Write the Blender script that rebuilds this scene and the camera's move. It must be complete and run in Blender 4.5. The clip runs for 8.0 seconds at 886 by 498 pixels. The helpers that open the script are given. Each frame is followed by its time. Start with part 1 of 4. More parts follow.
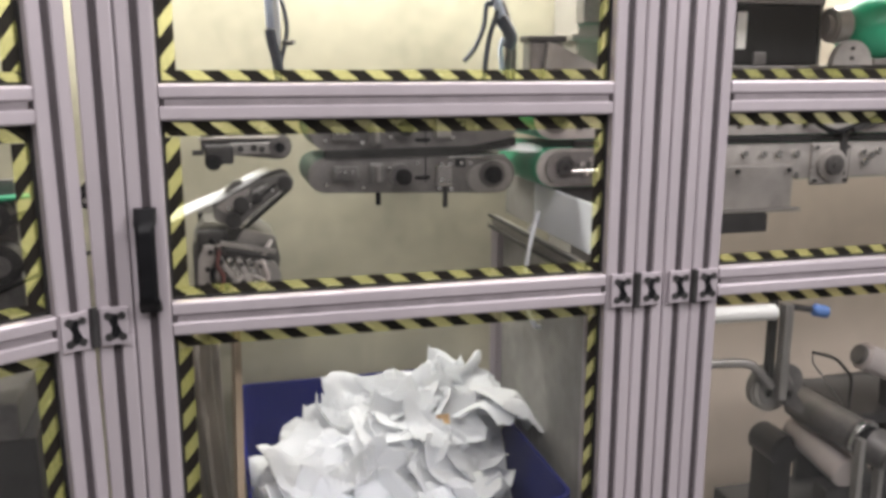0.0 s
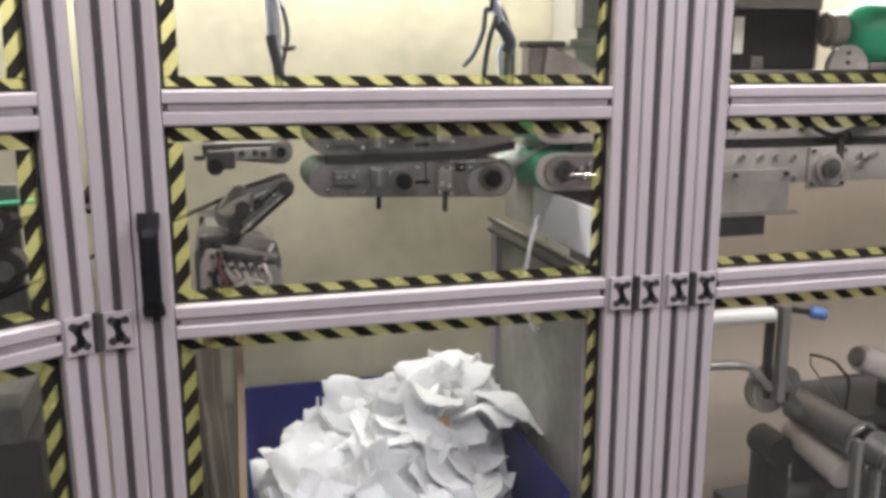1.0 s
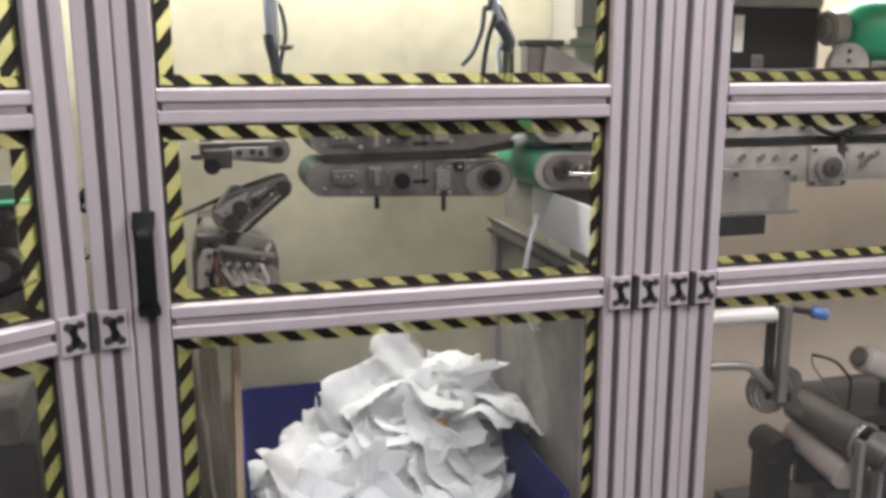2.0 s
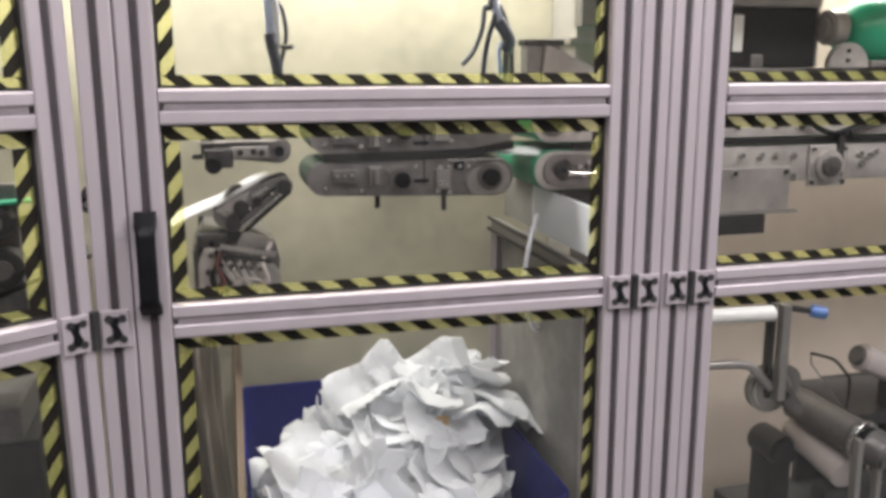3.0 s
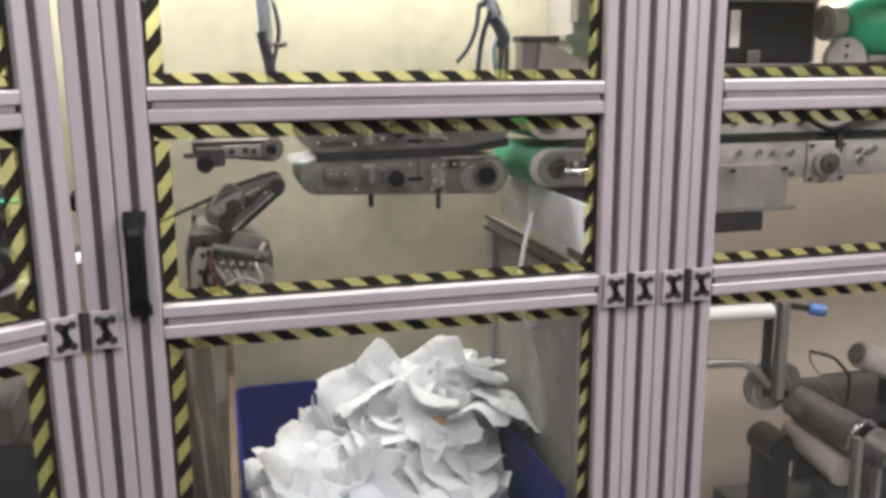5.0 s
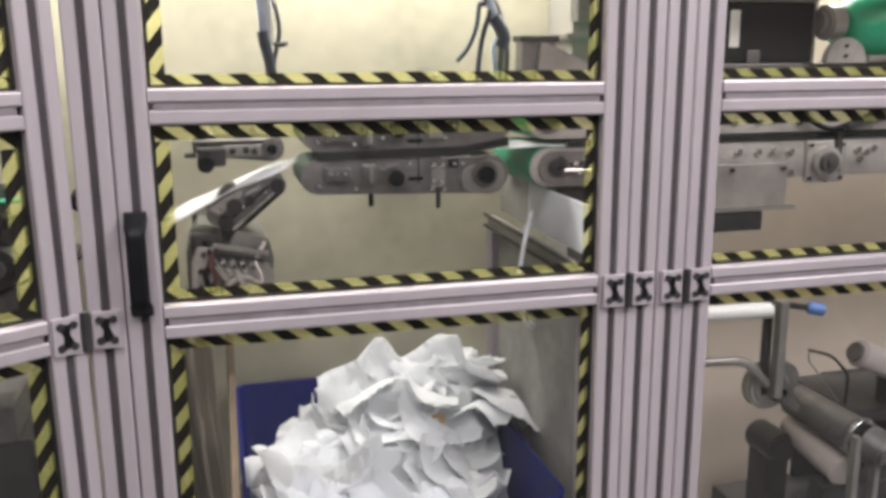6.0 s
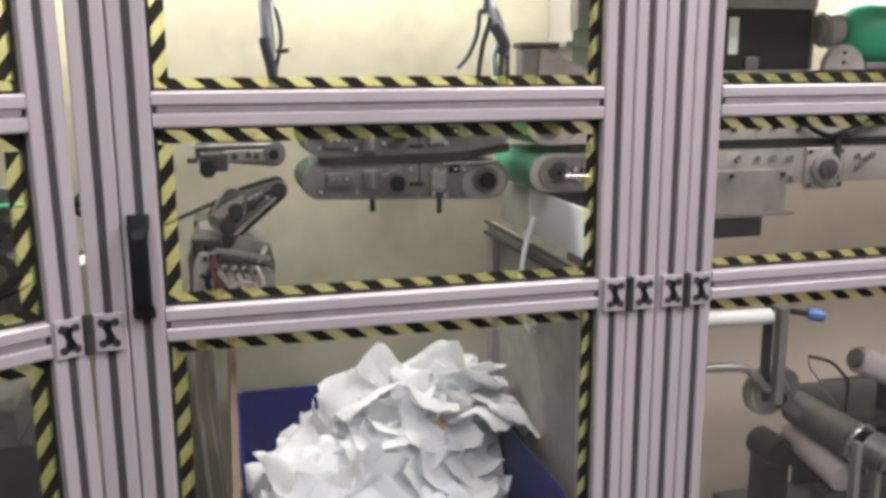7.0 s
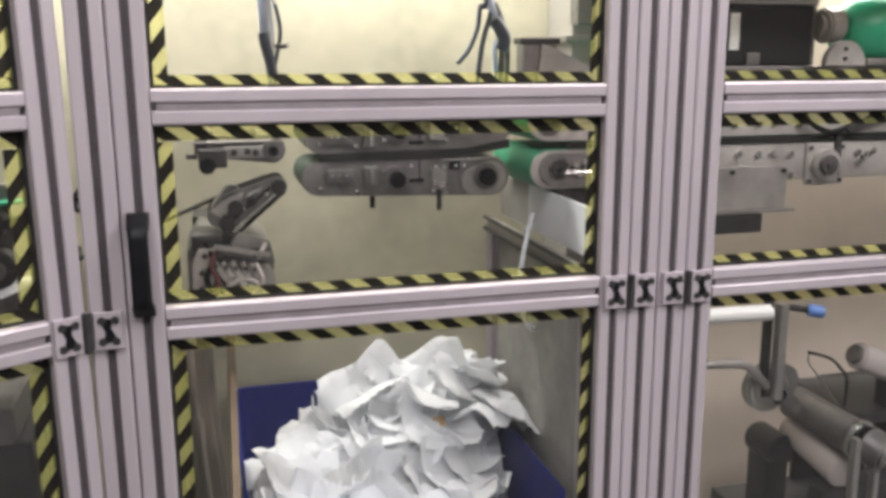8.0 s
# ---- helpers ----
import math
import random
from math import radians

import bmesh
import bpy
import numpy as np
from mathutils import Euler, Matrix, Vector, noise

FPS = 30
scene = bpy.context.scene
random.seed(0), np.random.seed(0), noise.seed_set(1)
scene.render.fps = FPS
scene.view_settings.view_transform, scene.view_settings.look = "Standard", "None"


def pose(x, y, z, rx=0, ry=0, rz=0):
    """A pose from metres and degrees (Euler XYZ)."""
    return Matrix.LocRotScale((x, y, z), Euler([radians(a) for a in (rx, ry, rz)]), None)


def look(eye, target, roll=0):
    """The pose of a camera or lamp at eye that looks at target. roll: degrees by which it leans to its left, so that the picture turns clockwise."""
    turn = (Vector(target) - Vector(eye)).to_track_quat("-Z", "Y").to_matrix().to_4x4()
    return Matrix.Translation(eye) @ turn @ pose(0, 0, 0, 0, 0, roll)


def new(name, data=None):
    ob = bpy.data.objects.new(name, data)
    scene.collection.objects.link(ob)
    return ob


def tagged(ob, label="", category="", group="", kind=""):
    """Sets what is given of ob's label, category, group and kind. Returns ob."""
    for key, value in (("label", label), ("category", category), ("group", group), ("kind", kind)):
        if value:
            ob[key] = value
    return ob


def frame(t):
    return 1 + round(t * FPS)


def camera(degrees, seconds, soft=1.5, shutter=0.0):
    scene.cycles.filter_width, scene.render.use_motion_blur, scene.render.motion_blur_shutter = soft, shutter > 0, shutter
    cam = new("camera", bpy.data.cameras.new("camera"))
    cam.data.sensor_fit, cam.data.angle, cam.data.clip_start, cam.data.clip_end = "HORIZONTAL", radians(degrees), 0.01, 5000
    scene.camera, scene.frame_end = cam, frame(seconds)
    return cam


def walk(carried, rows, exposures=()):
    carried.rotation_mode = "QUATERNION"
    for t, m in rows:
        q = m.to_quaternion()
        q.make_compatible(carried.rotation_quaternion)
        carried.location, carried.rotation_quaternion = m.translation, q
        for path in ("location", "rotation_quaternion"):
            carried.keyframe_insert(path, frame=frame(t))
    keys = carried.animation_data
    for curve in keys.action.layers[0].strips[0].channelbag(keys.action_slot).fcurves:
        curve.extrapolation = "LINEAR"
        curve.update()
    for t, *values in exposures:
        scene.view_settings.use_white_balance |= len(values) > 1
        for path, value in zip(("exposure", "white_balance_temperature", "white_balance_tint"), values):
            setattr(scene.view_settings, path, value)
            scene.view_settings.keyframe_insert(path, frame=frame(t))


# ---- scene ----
cam = camera(53.1, 8.0, soft=3.6, shutter=0.5)
PATH = [
    (0, (0.053, -1.13, 1.31), (0.554, 0.76, 0.89), 0.1),
    (0.5, (0.053, -1.136, 1.314), (0.552, 0.754, 0.893), 0.0),
    (1, (0.047, -1.138, 1.313), (0.553, 0.752, 0.9), 0.0),
    (1.5, (0.056, -1.132, 1.306), (0.558, 0.761, 0.9), -0.1),
    (3, (0.056, -1.139, 1.312), (0.553, 0.754, 0.897), -0.1),
    (3.5, (0.058, -1.138, 1.312), (0.553, 0.756, 0.903), -0.2),
    (4, (0.064, -1.13, 1.315), (0.564, 0.761, 0.896), -0.2),
    (4.5, (0.07, -1.13, 1.307), (0.563, 0.763, 0.893), -0.4),
    (6, (0.071, -1.134, 1.319), (0.561, 0.757, 0.888), -0.3),
    (6.5, (0.067, -1.134, 1.319), (0.564, 0.756, 0.893), -0.1),
    (7, (0.066, -1.14, 1.306), (0.56, 0.756, 0.906), -0.3),
    (7.5, (0.062, -1.139, 1.311), (0.561, 0.755, 0.903), -0.2),
    (8, (0.061, -1.132, 1.314), (0.563, 0.758, 0.894), -0.2),
]
walk(cam, [(t, look(eye, target, roll)) for t, eye, target, roll in PATH])

# ---------- world, lights ----------
world = bpy.data.worlds.new("world")
scene.world = world
world.use_nodes = True
world.node_tree.nodes["Background"].inputs[0].default_value = (0.9, 0.88, 0.85, 1)
world.node_tree.nodes["Background"].inputs[1].default_value = 0.035
scene.view_settings.exposure = 0.0


def area_lamp(name, m, sx, sy, watts, colour):
    d = bpy.data.lights.new(name, "AREA")
    d.shape, d.size, d.size_y, d.energy, d.color = "RECTANGLE", sx, sy, watts, colour
    ob = new(name, d)
    ob.matrix_world = m
    return ob


# lamps sit just under the ceiling fittings built further down: x, y, z, watts
AISLE = [(-0.2, -1.15, 2.86, 27), (1.95, -1.15, 2.86, 57), (-0.2, -2.1, 2.86, 32), (1.95, -2.1, 2.86, 62)]
for lx, ly, lz, watts in AISLE:
    area_lamp("aisle_lamp", pose(lx, ly, lz), 1.15, 0.55, watts, (1.0, 0.96, 0.985))
area_lamp("machine_lamp", pose(0.75, 0.57, 1.795), 2.5, 0.08, 43, (1.0, 0.97, 0.90))


# ---------- materials ----------
def mat(name, colour, rough=0.5, metal=0.0, vary=0.12, scale=8.0, bump=0.0, bump_scale=60.0, spec=0.5, stretch=None, rand=0.0):
    m = bpy.data.materials.new(name)
    m.use_nodes = True
    nt = m.node_tree
    b = nt.nodes["Principled BSDF"]
    b.inputs["Roughness"].default_value = rough
    b.inputs["Metallic"].default_value = metal
    b.inputs["Specular IOR Level"].default_value = spec
    tc = nt.nodes.new("ShaderNodeTexCoord")
    mp = nt.nodes.new("ShaderNodeMapping")
    nt.links.new(tc.outputs["Object"], mp.inputs["Vector"])
    if stretch:
        mp.inputs["Scale"].default_value = stretch
    n1 = nt.nodes.new("ShaderNodeTexNoise")
    n1.inputs["Scale"].default_value, n1.inputs["Detail"].default_value = scale, 6
    n2 = nt.nodes.new("ShaderNodeTexNoise")
    n2.inputs["Scale"].default_value, n2.inputs["Detail"].default_value = scale * 9, 4
    for n in (n1, n2):
        nt.links.new(mp.outputs[0], n.inputs["Vector"])
    add = nt.nodes.new("ShaderNodeMath")
    add.operation = "MULTIPLY_ADD"
    add.inputs[1].default_value = 0.4
    nt.links.new(n2.outputs[0], add.inputs[0])
    nt.links.new(n1.outputs[0], add.inputs[2])
    src = add.outputs[0]
    if rand:
        info = nt.nodes.new("ShaderNodeObjectInfo")
        ad = nt.nodes.new("ShaderNodeMath")
        ad.operation = "MULTIPLY_ADD"
        ad.inputs[1].default_value = rand
        nt.links.new(info.outputs["Random"], ad.inputs[0])
        nt.links.new(src, ad.inputs[2])
        src = ad.outputs[0]
    ramp = nt.nodes.new("ShaderNodeMapRange")
    ramp.inputs["From Min"].default_value, ramp.inputs["From Max"].default_value = 0.4, 1.0
    ramp.inputs["To Min"].default_value, ramp.inputs["To Max"].default_value = 1 - vary, 1 + vary
    nt.links.new(src, ramp.inputs["Value"])
    mul = nt.nodes.new("ShaderNodeVectorMath")
    mul.operation = "SCALE"
    mul.inputs[0].default_value = colour
    nt.links.new(ramp.outputs[0], mul.inputs["Scale"])
    nt.links.new(mul.outputs[0], b.inputs["Base Color"])
    rr = nt.nodes.new("ShaderNodeMapRange")
    rr.inputs["From Min"].default_value, rr.inputs["From Max"].default_value = 0.4, 1.0
    rr.inputs["To Min"].default_value, rr.inputs["To Max"].default_value = max(0.02, rough - 0.08), min(1, rough + 0.1)
    nt.links.new(src, rr.inputs["Value"])
    nt.links.new(rr.outputs[0], b.inputs["Roughness"])
    if bump:
        n3 = nt.nodes.new("ShaderNodeTexNoise")
        n3.inputs["Scale"].default_value, n3.inputs["Detail"].default_value = bump_scale, 5
        nt.links.new(mp.outputs[0], n3.inputs["Vector"])
        bp = nt.nodes.new("ShaderNodeBump")
        bp.inputs["Strength"].default_value, bp.inputs["Distance"].default_value = bump, 0.004
        nt.links.new(n3.outputs[0], bp.inputs["Height"])
        nt.links.new(bp.outputs[0], b.inputs["Normal"])
    return m


def glow(name, colour, strength):
    m = bpy.data.materials.new(name)
    m.use_nodes = True
    b = m.node_tree.nodes["Principled BSDF"]
    b.inputs["Base Color"].default_value = (*colour, 1)
    b.inputs["Emission Color"].default_value = (*colour, 1)
    b.inputs["Emission Strength"].default_value = strength
    return m


def pane_material():
    """Clear plastic sheet: straight through, with gloss by Fresnel."""
    m = bpy.data.materials.new("clear_plastic")
    m.use_nodes = True
    nt = m.node_tree
    nt.nodes.remove(nt.nodes["Principled BSDF"])
    tr = nt.nodes.new("ShaderNodeBsdfTransparent")
    tr.inputs[0].default_value = (0.99, 0.99, 0.985, 1)
    gl = nt.nodes.new("ShaderNodeBsdfGlossy")
    gl.inputs["Roughness"].default_value = 0.06
    lw = nt.nodes.new("ShaderNodeLayerWeight")
    lw.inputs["Blend"].default_value = 0.5
    pw = nt.nodes.new("ShaderNodeMath")
    pw.operation = "POWER"
    pw.inputs[1].default_value = 5
    nt.links.new(lw.outputs["Facing"], pw.inputs[0])
    fr = nt.nodes.new("ShaderNodeMath")
    fr.operation = "MULTIPLY_ADD"
    fr.inputs[1].default_value, fr.inputs[2].default_value = 0.96, 0.034
    nt.links.new(pw.outputs[0], fr.inputs[0])
    mx = nt.nodes.new("ShaderNodeMixShader")
    nt.links.new(fr.outputs[0], mx.inputs[0])
    nt.links.new(tr.outputs[0], mx.inputs[1])
    nt.links.new(gl.outputs[0], mx.inputs[2])
    nt.links.new(mx.outputs[0], nt.nodes["Material Output"].inputs[0])
    return m


def tape_material(period, lean):
    """Hazard tape: slanting black bars on yellow, by the strip's own length and width."""
    m = bpy.data.materials.new("hazard_tape")
    m.use_nodes = True
    nt = m.node_tree
    b = nt.nodes["Principled BSDF"]
    b.inputs["Roughness"].default_value = 0.45
    b.inputs["Specular IOR Level"].default_value = 0.2
    uv = nt.nodes.new("ShaderNodeUVMap")
    sp = nt.nodes.new("ShaderNodeSeparateXYZ")
    nt.links.new(uv.outputs[0], sp.inputs[0])
    a = nt.nodes.new("ShaderNodeMath")
    a.operation = "MULTIPLY_ADD"
    a.inputs[1].default_value = lean
    nt.links.new(sp.outputs[1], a.inputs[0])
    nt.links.new(sp.outputs[0], a.inputs[2])
    d = nt.nodes.new("ShaderNodeMath")
    d.operation = "DIVIDE"
    d.inputs[1].default_value = period
    nt.links.new(a.outputs[0], d.inputs[0])
    f = nt.nodes.new("ShaderNodeMath")
    f.operation = "FRACT"
    nt.links.new(d.outputs[0], f.inputs[0])
    g = nt.nodes.new("ShaderNodeMath")
    g.operation = "GREATER_THAN"
    g.inputs[1].default_value = 0.50
    nt.links.new(f.outputs[0], g.inputs[0])
    tc = nt.nodes.new("ShaderNodeTexCoord")
    n = nt.nodes.new("ShaderNodeTexNoise")
    n.inputs["Scale"].default_value, n.inputs["Detail"].default_value = 25, 6
    nt.links.new(tc.outputs["Object"], n.inputs["Vector"])
    ye = nt.nodes.new("ShaderNodeMix")
    ye.data_type = "RGBA"
    nt.links.new(n.outputs[0], ye.inputs["Factor"])
    ye.inputs["A"].default_value, ye.inputs["B"].default_value = (0.66, 0.66, 0.13, 1), (0.80, 0.80, 0.34, 1)
    mx = nt.nodes.new("ShaderNodeMix")
    mx.data_type = "RGBA"
    nt.links.new(g.outputs[0], mx.inputs["Factor"])
    nt.links.new(ye.outputs["Result"], mx.inputs["A"])
    mx.inputs["B"].default_value = (0.012, 0.010, 0.008, 1)
    nt.links.new(mx.outputs["Result"], b.inputs["Base Color"])
    # the yellow ink lets light through, the black does not
    tr = nt.nodes.new("ShaderNodeBsdfTransparent")
    tr.inputs[0].default_value = (0.97, 0.95, 0.62, 1)
    thin = nt.nodes.new("ShaderNodeMath")
    thin.operation = "MULTIPLY_ADD"
    thin.inputs[1].default_value, thin.inputs[2].default_value = -0.77, 0.78
    nt.links.new(g.outputs[0], thin.inputs[0])
    ms = nt.nodes.new("ShaderNodeMixShader")
    nt.links.new(thin.outputs[0], ms.inputs[0])
    nt.links.new(b.outputs[0], ms.inputs[1])
    nt.links.new(tr.outputs[0], ms.inputs[2])
    nt.links.new(ms.outputs[0], nt.nodes["Material Output"].inputs[0])
    return m


M_ALU = mat("anodised_aluminium", (0.43, 0.385, 0.408), 0.42, 0.35, 0.07, 5, 0.05, 300, stretch=(1, 1, 0.15))
M_ALU_RAW = mat("milled_aluminium", (0.34, 0.325, 0.31), 0.36, 0.7, 0.25, 18, 0.12, 220)
M_PLATE = mat("machined_plate", (0.175, 0.165, 0.16), 0.38, 0.6, 0.5, 14, 0.1, 200)
M_ARM = mat("grimy_steel", (0.15, 0.145, 0.14), 0.4, 0.5, 0.5, 24, 0.15, 160)
M_PLATE_LIGHT = mat("brushed_plate", (0.40, 0.375, 0.355), 0.42, 0.45, 0.28, 16, 0.1, 180)
M_STEEL = mat("bright_steel", (0.66, 0.65, 0.63), 0.22, 0.95, 0.12, 40)
M_PALESTEEL = mat("pale_roller_steel", (0.60, 0.54, 0.52), 0.32, 0.35, 0.12, 25)
M_DARKSTEEL = mat("dark_steel", (0.046, 0.044, 0.044), 0.42, 0.5, 0.35, 30)
M_BLACK = mat("black_plastic", (0.008, 0.008, 0.009), 0.45, 0, 0.3, 25, spec=0.12)
# strips recessed in the profile slots: dark on uprights, paler on rails
M_SLOT = mat("deep_grey_slot_strip", (0.048, 0.040, 0.043), 0.6, 0, 0.2, 30, spec=0.25)
M_SLOT_PALE = mat("paler_slot_strip", (0.20, 0.175, 0.185), 0.6, 0, 0.2, 30, spec=0.25)
M_RUBBER = mat("black_rubber", (0.020, 0.019, 0.018), 0.7, 0, 0.3, 30, spec=0.2)
M_GREEN = mat("green_belt", (0.015, 0.20, 0.105), 0.5, 0, 0.2, 30, 0.15, 400)
# darker green for the belts of the middle pair
M_GREEN_DARK = mat("dark_green_belt", (0.018, 0.050, 0.036), 0.55, 0, 0.35, 30, 0.15, 400)
# grey with broad random lighter and darker blotches
M_BLOTCHY = mat("blotchy_grey_sheet", (0.25, 0.24, 0.225), 0.55, 0.05, 0.55, 5, 0.1, 60)
M_GREENP = mat("green_paint", (0.02, 0.30, 0.16), 0.36, 0, 0.14, 12)
M_BELT = mat("black_belt", (0.016, 0.016, 0.015), 0.65, 0, 0.3, 40, spec=0.15)
M_CREAM = mat("cream_painted_sheet", (0.51, 0.482, 0.372), 0.5, 0, 0.27, 4.2, 0.05, 120)
# warmer, slightly paler tone for the back sheet of the right bay
M_BUFF = mat("buff_sheet", (0.56, 0.475, 0.40), 0.45, 0, 0.18, 3.0, 0.05, 120)
M_SHEET = mat("milky_sheet", (0.74, 0.76, 0.82), 0.4, 0, 0.12, 9)
M_WHITE = mat("white_plastic", (0.82, 0.82, 0.80), 0.35, 0, 0.05, 6)
M_GREYP = mat("grey_panel", (0.30, 0.285, 0.26), 0.5, 0.1, 0.15, 5, 0.05, 150)
M_BLUE = mat("blue_plastic", (0.010, 0.015, 0.145), 0.5, 0, 0.16, 7, 0.12, 90, spec=0.22)
M_PAD = mat("white_nonwoven", (0.92, 0.935, 0.96), 0.9, 0, 0.04, 9, 0.30, 220, spec=0.2, rand=0.10)
nt = M_PAD.node_tree
nt.nodes["Principled BSDF"].inputs["Subsurface Weight"].default_value = 0.4
nt.nodes["Principled BSDF"].inputs["Subsurface Radius"].default_value = (1.0, 1.0, 1.0)
nt.nodes["Principled BSDF"].inputs["Subsurface Scale"].default_value = 0.02
soft = nt.nodes.new("ShaderNodeBsdfTranslucent")
soft.inputs[0].default_value = (0.935, 0.95, 0.975, 1)
mixed = nt.nodes.new("ShaderNodeMixShader")
mixed.inputs[0].default_value = 0.35
nt.links.new(nt.nodes["Principled BSDF"].outputs[0], mixed.inputs[1])
nt.links.new(soft.outputs[0], mixed.inputs[2])
nt.links.new(mixed.outputs[0], nt.nodes["Material Output"].inputs[0])
M_PRINT = mat("orange_print", (0.82, 0.56, 0.30), 0.8, 0, 0.35, 60)
M_CARD = mat("brown_board", (0.34, 0.26, 0.18), 0.8, 0, 0.14, 14, 0.2, 80)
M_FILM = mat("cloudy_film", (0.46, 0.43, 0.38), 0.35, 0, 0.12, 12, 0.3, 30)
M_COPPER = mat("reddish_wire", (0.13, 0.045, 0.04), 0.5, 0, 0.2, 30)
M_CABLE = mat("cable_sheath", (0.055, 0.065, 0.095), 0.45, 0, 0.3, 30)
M_PALETUBE = mat("pale_air_tube", (0.58, 0.66, 0.84), 0.35, 0, 0.25, 26)
M_BLUETUBE = mat("blue_tube", (0.10, 0.22, 0.55), 0.35, 0, 0.15, 20)
M_FLOOR = mat("grey_floor_paint", (0.15, 0.15, 0.147), 0.45, 0, 0.14, 3, 0.1, 40)
M_WALL = mat("wall_paint", (0.20, 0.195, 0.19), 0.7, 0, 0.06, 1.5, 0.1, 50)
M_CEIL = mat("ceiling_paint", (0.5, 0.5, 0.49), 0.8, 0, 0.05, 1.5)
M_LIT = glow("lit_diffuser", (1.0, 0.96, 0.93), 3.0)
M_PANE = pane_material()
M_TAPE = tape_material(0.0451, 1.25)


# ---------- mesh helpers ----------
def part(name, bm, material, parent=None, label="", smooth=False):
    me = bpy.data.meshes.new(name)
    bmesh.ops.recalc_face_normals(bm, faces=bm.faces)
    bm.to_mesh(me)
    bm.free()
    me.materials.append(material)
    if smooth:
        for p in me.polygons:
            p.use_smooth = True
        me.set_sharp_from_angle(angle=radians(38))
    ob = new(name, me)
    if parent:
        ob.parent = parent
    if label:
        ob["label"] = label
    return ob


def thing(name, label, category, group="", kind="", at=(0, 0, 0)):
    ob = new(name)
    ob.location = at
    ob.empty_display_size = 0.05
    return tagged(ob, label, category, group, kind)


def box(x0, y0, z0, x1, y1, z1, bevel=0.0, bm=None):
    bm = bm or bmesh.new()
    vs = [bm.verts.new(p) for p in ((x0, y0, z0), (x1, y0, z0), (x1, y1, z0), (x0, y1, z0), (x0, y0, z1), (x1, y0, z1), (x1, y1, z1), (x0, y1, z1))]
    fs = [bm.faces.new([vs[i] for i in q]) for q in ((0, 3, 2, 1), (4, 5, 6, 7), (0, 1, 5, 4), (1, 2, 6, 5), (2, 3, 7, 6), (3, 0, 4, 7))]
    if bevel:
        es = {e for f in fs for e in f.edges}
        bmesh.ops.bevel(bm, geom=list(es), offset=bevel, segments=2, affect="EDGES", profile=0.6)
    return bm


def cyl(a, b, r, n=24, r2=None, bm=None, bevel=0.0):
    """A solid cylinder or cone from a to b."""
    bm = bm or bmesh.new()
    a, b = Vector(a), Vector(b)
    d = b - a
    q = d.to_track_quat("Z", "Y").to_matrix().to_4x4()
    got = bmesh.ops.create_cone(bm, cap_ends=True, segments=n, radius1=r, radius2=r if r2 is None else r2, depth=d.length, matrix=Matrix.Translation((a + b) / 2) @ q)
    if bevel:
        ring = [e for v in got["verts"] for e in v.link_edges]
        caps = {e for e in ring if any(len(f.verts) > 4 for f in e.link_faces)}
        bmesh.ops.bevel(bm, geom=list(caps), offset=bevel, segments=2, affect="EDGES")
    return bm


def slab(outline, y0, y1, bevel=0.0, bm=None):
    """An upright plate: an outline of (x, z) pairs, from y0 to y1."""
    bm = bm or bmesh.new()
    a = [bm.verts.new((x, y0, z)) for x, z in outline]
    b = [bm.verts.new((x, y1, z)) for x, z in outline]
    n = len(outline)
    fa, fb = bm.faces.new(a), bm.faces.new(b[::-1])
    for i in range(n):
        bm.faces.new((a[i], b[i], b[(i + 1) % n], a[(i + 1) % n]))
    if bevel:
        bmesh.ops.bevel(bm, geom=list(fa.edges) + list(fb.edges), offset=bevel, segments=2, affect="EDGES")
    return bm


def hull(circles, n=14):
    """The outline of a band stretched round circles (x, z, r), counter-clockwise."""
    pts = []
    for x, z, r in circles:
        for i in range(n * 2):
            t = math.pi * i / n
            pts.append((x + r * math.cos(t), z + r * math.sin(t)))
    pts = sorted(set((round(x, 6), round(z, 6)) for x, z in pts))

    def half(seq):
        out = []
        for p in seq:
            while len(out) > 1 and (out[-1][0] - out[-2][0]) * (p[1] - out[-2][1]) - (out[-1][1] - out[-2][1]) * (p[0] - out[-2][0]) <= 0:
                out.pop()
            out.append(p)
        return out[:-1]

    return half(pts) + half(pts[::-1])


def band(circles, y0, y1, thick):
    """A belt round circles: a closed band with thickness."""
    bm = bmesh.new()
    outer_ring = hull([(x, z, r + thick) for x, z, r in circles])
    va = [[bm.verts.new((x, y, z)) for x, z in outer_ring] for y in (y0, y1)]
    n = len(outer_ring)
    for i in range(n):
        bm.faces.new((va[0][i], va[1][i], va[1][(i + 1) % n], va[0][(i + 1) % n]))
    vb = []
    for k, y in enumerate((y0, y1)):
        row = []
        for i, (x, z) in enumerate(outer_ring):
            px, pz = outer_ring[i - 1]
            nx, nz = outer_ring[(i + 1) % n]
            dx, dz = nx - px, nz - pz
            ln = math.hypot(dx, dz) or 1
            row.append(bm.verts.new((x - dz / ln * thick, y, z + dx / ln * thick)))
        vb.append(row)
    for i in range(n):
        j = (i + 1) % n
        bm.faces.new((vb[0][i], vb[0][j], vb[1][j], vb[1][i]))
        bm.faces.new((va[0][i], va[0][j], vb[0][j], vb[0][i]))
        bm.faces.new((va[1][j], va[1][i], vb[1][i], vb[1][j]))
    return bm


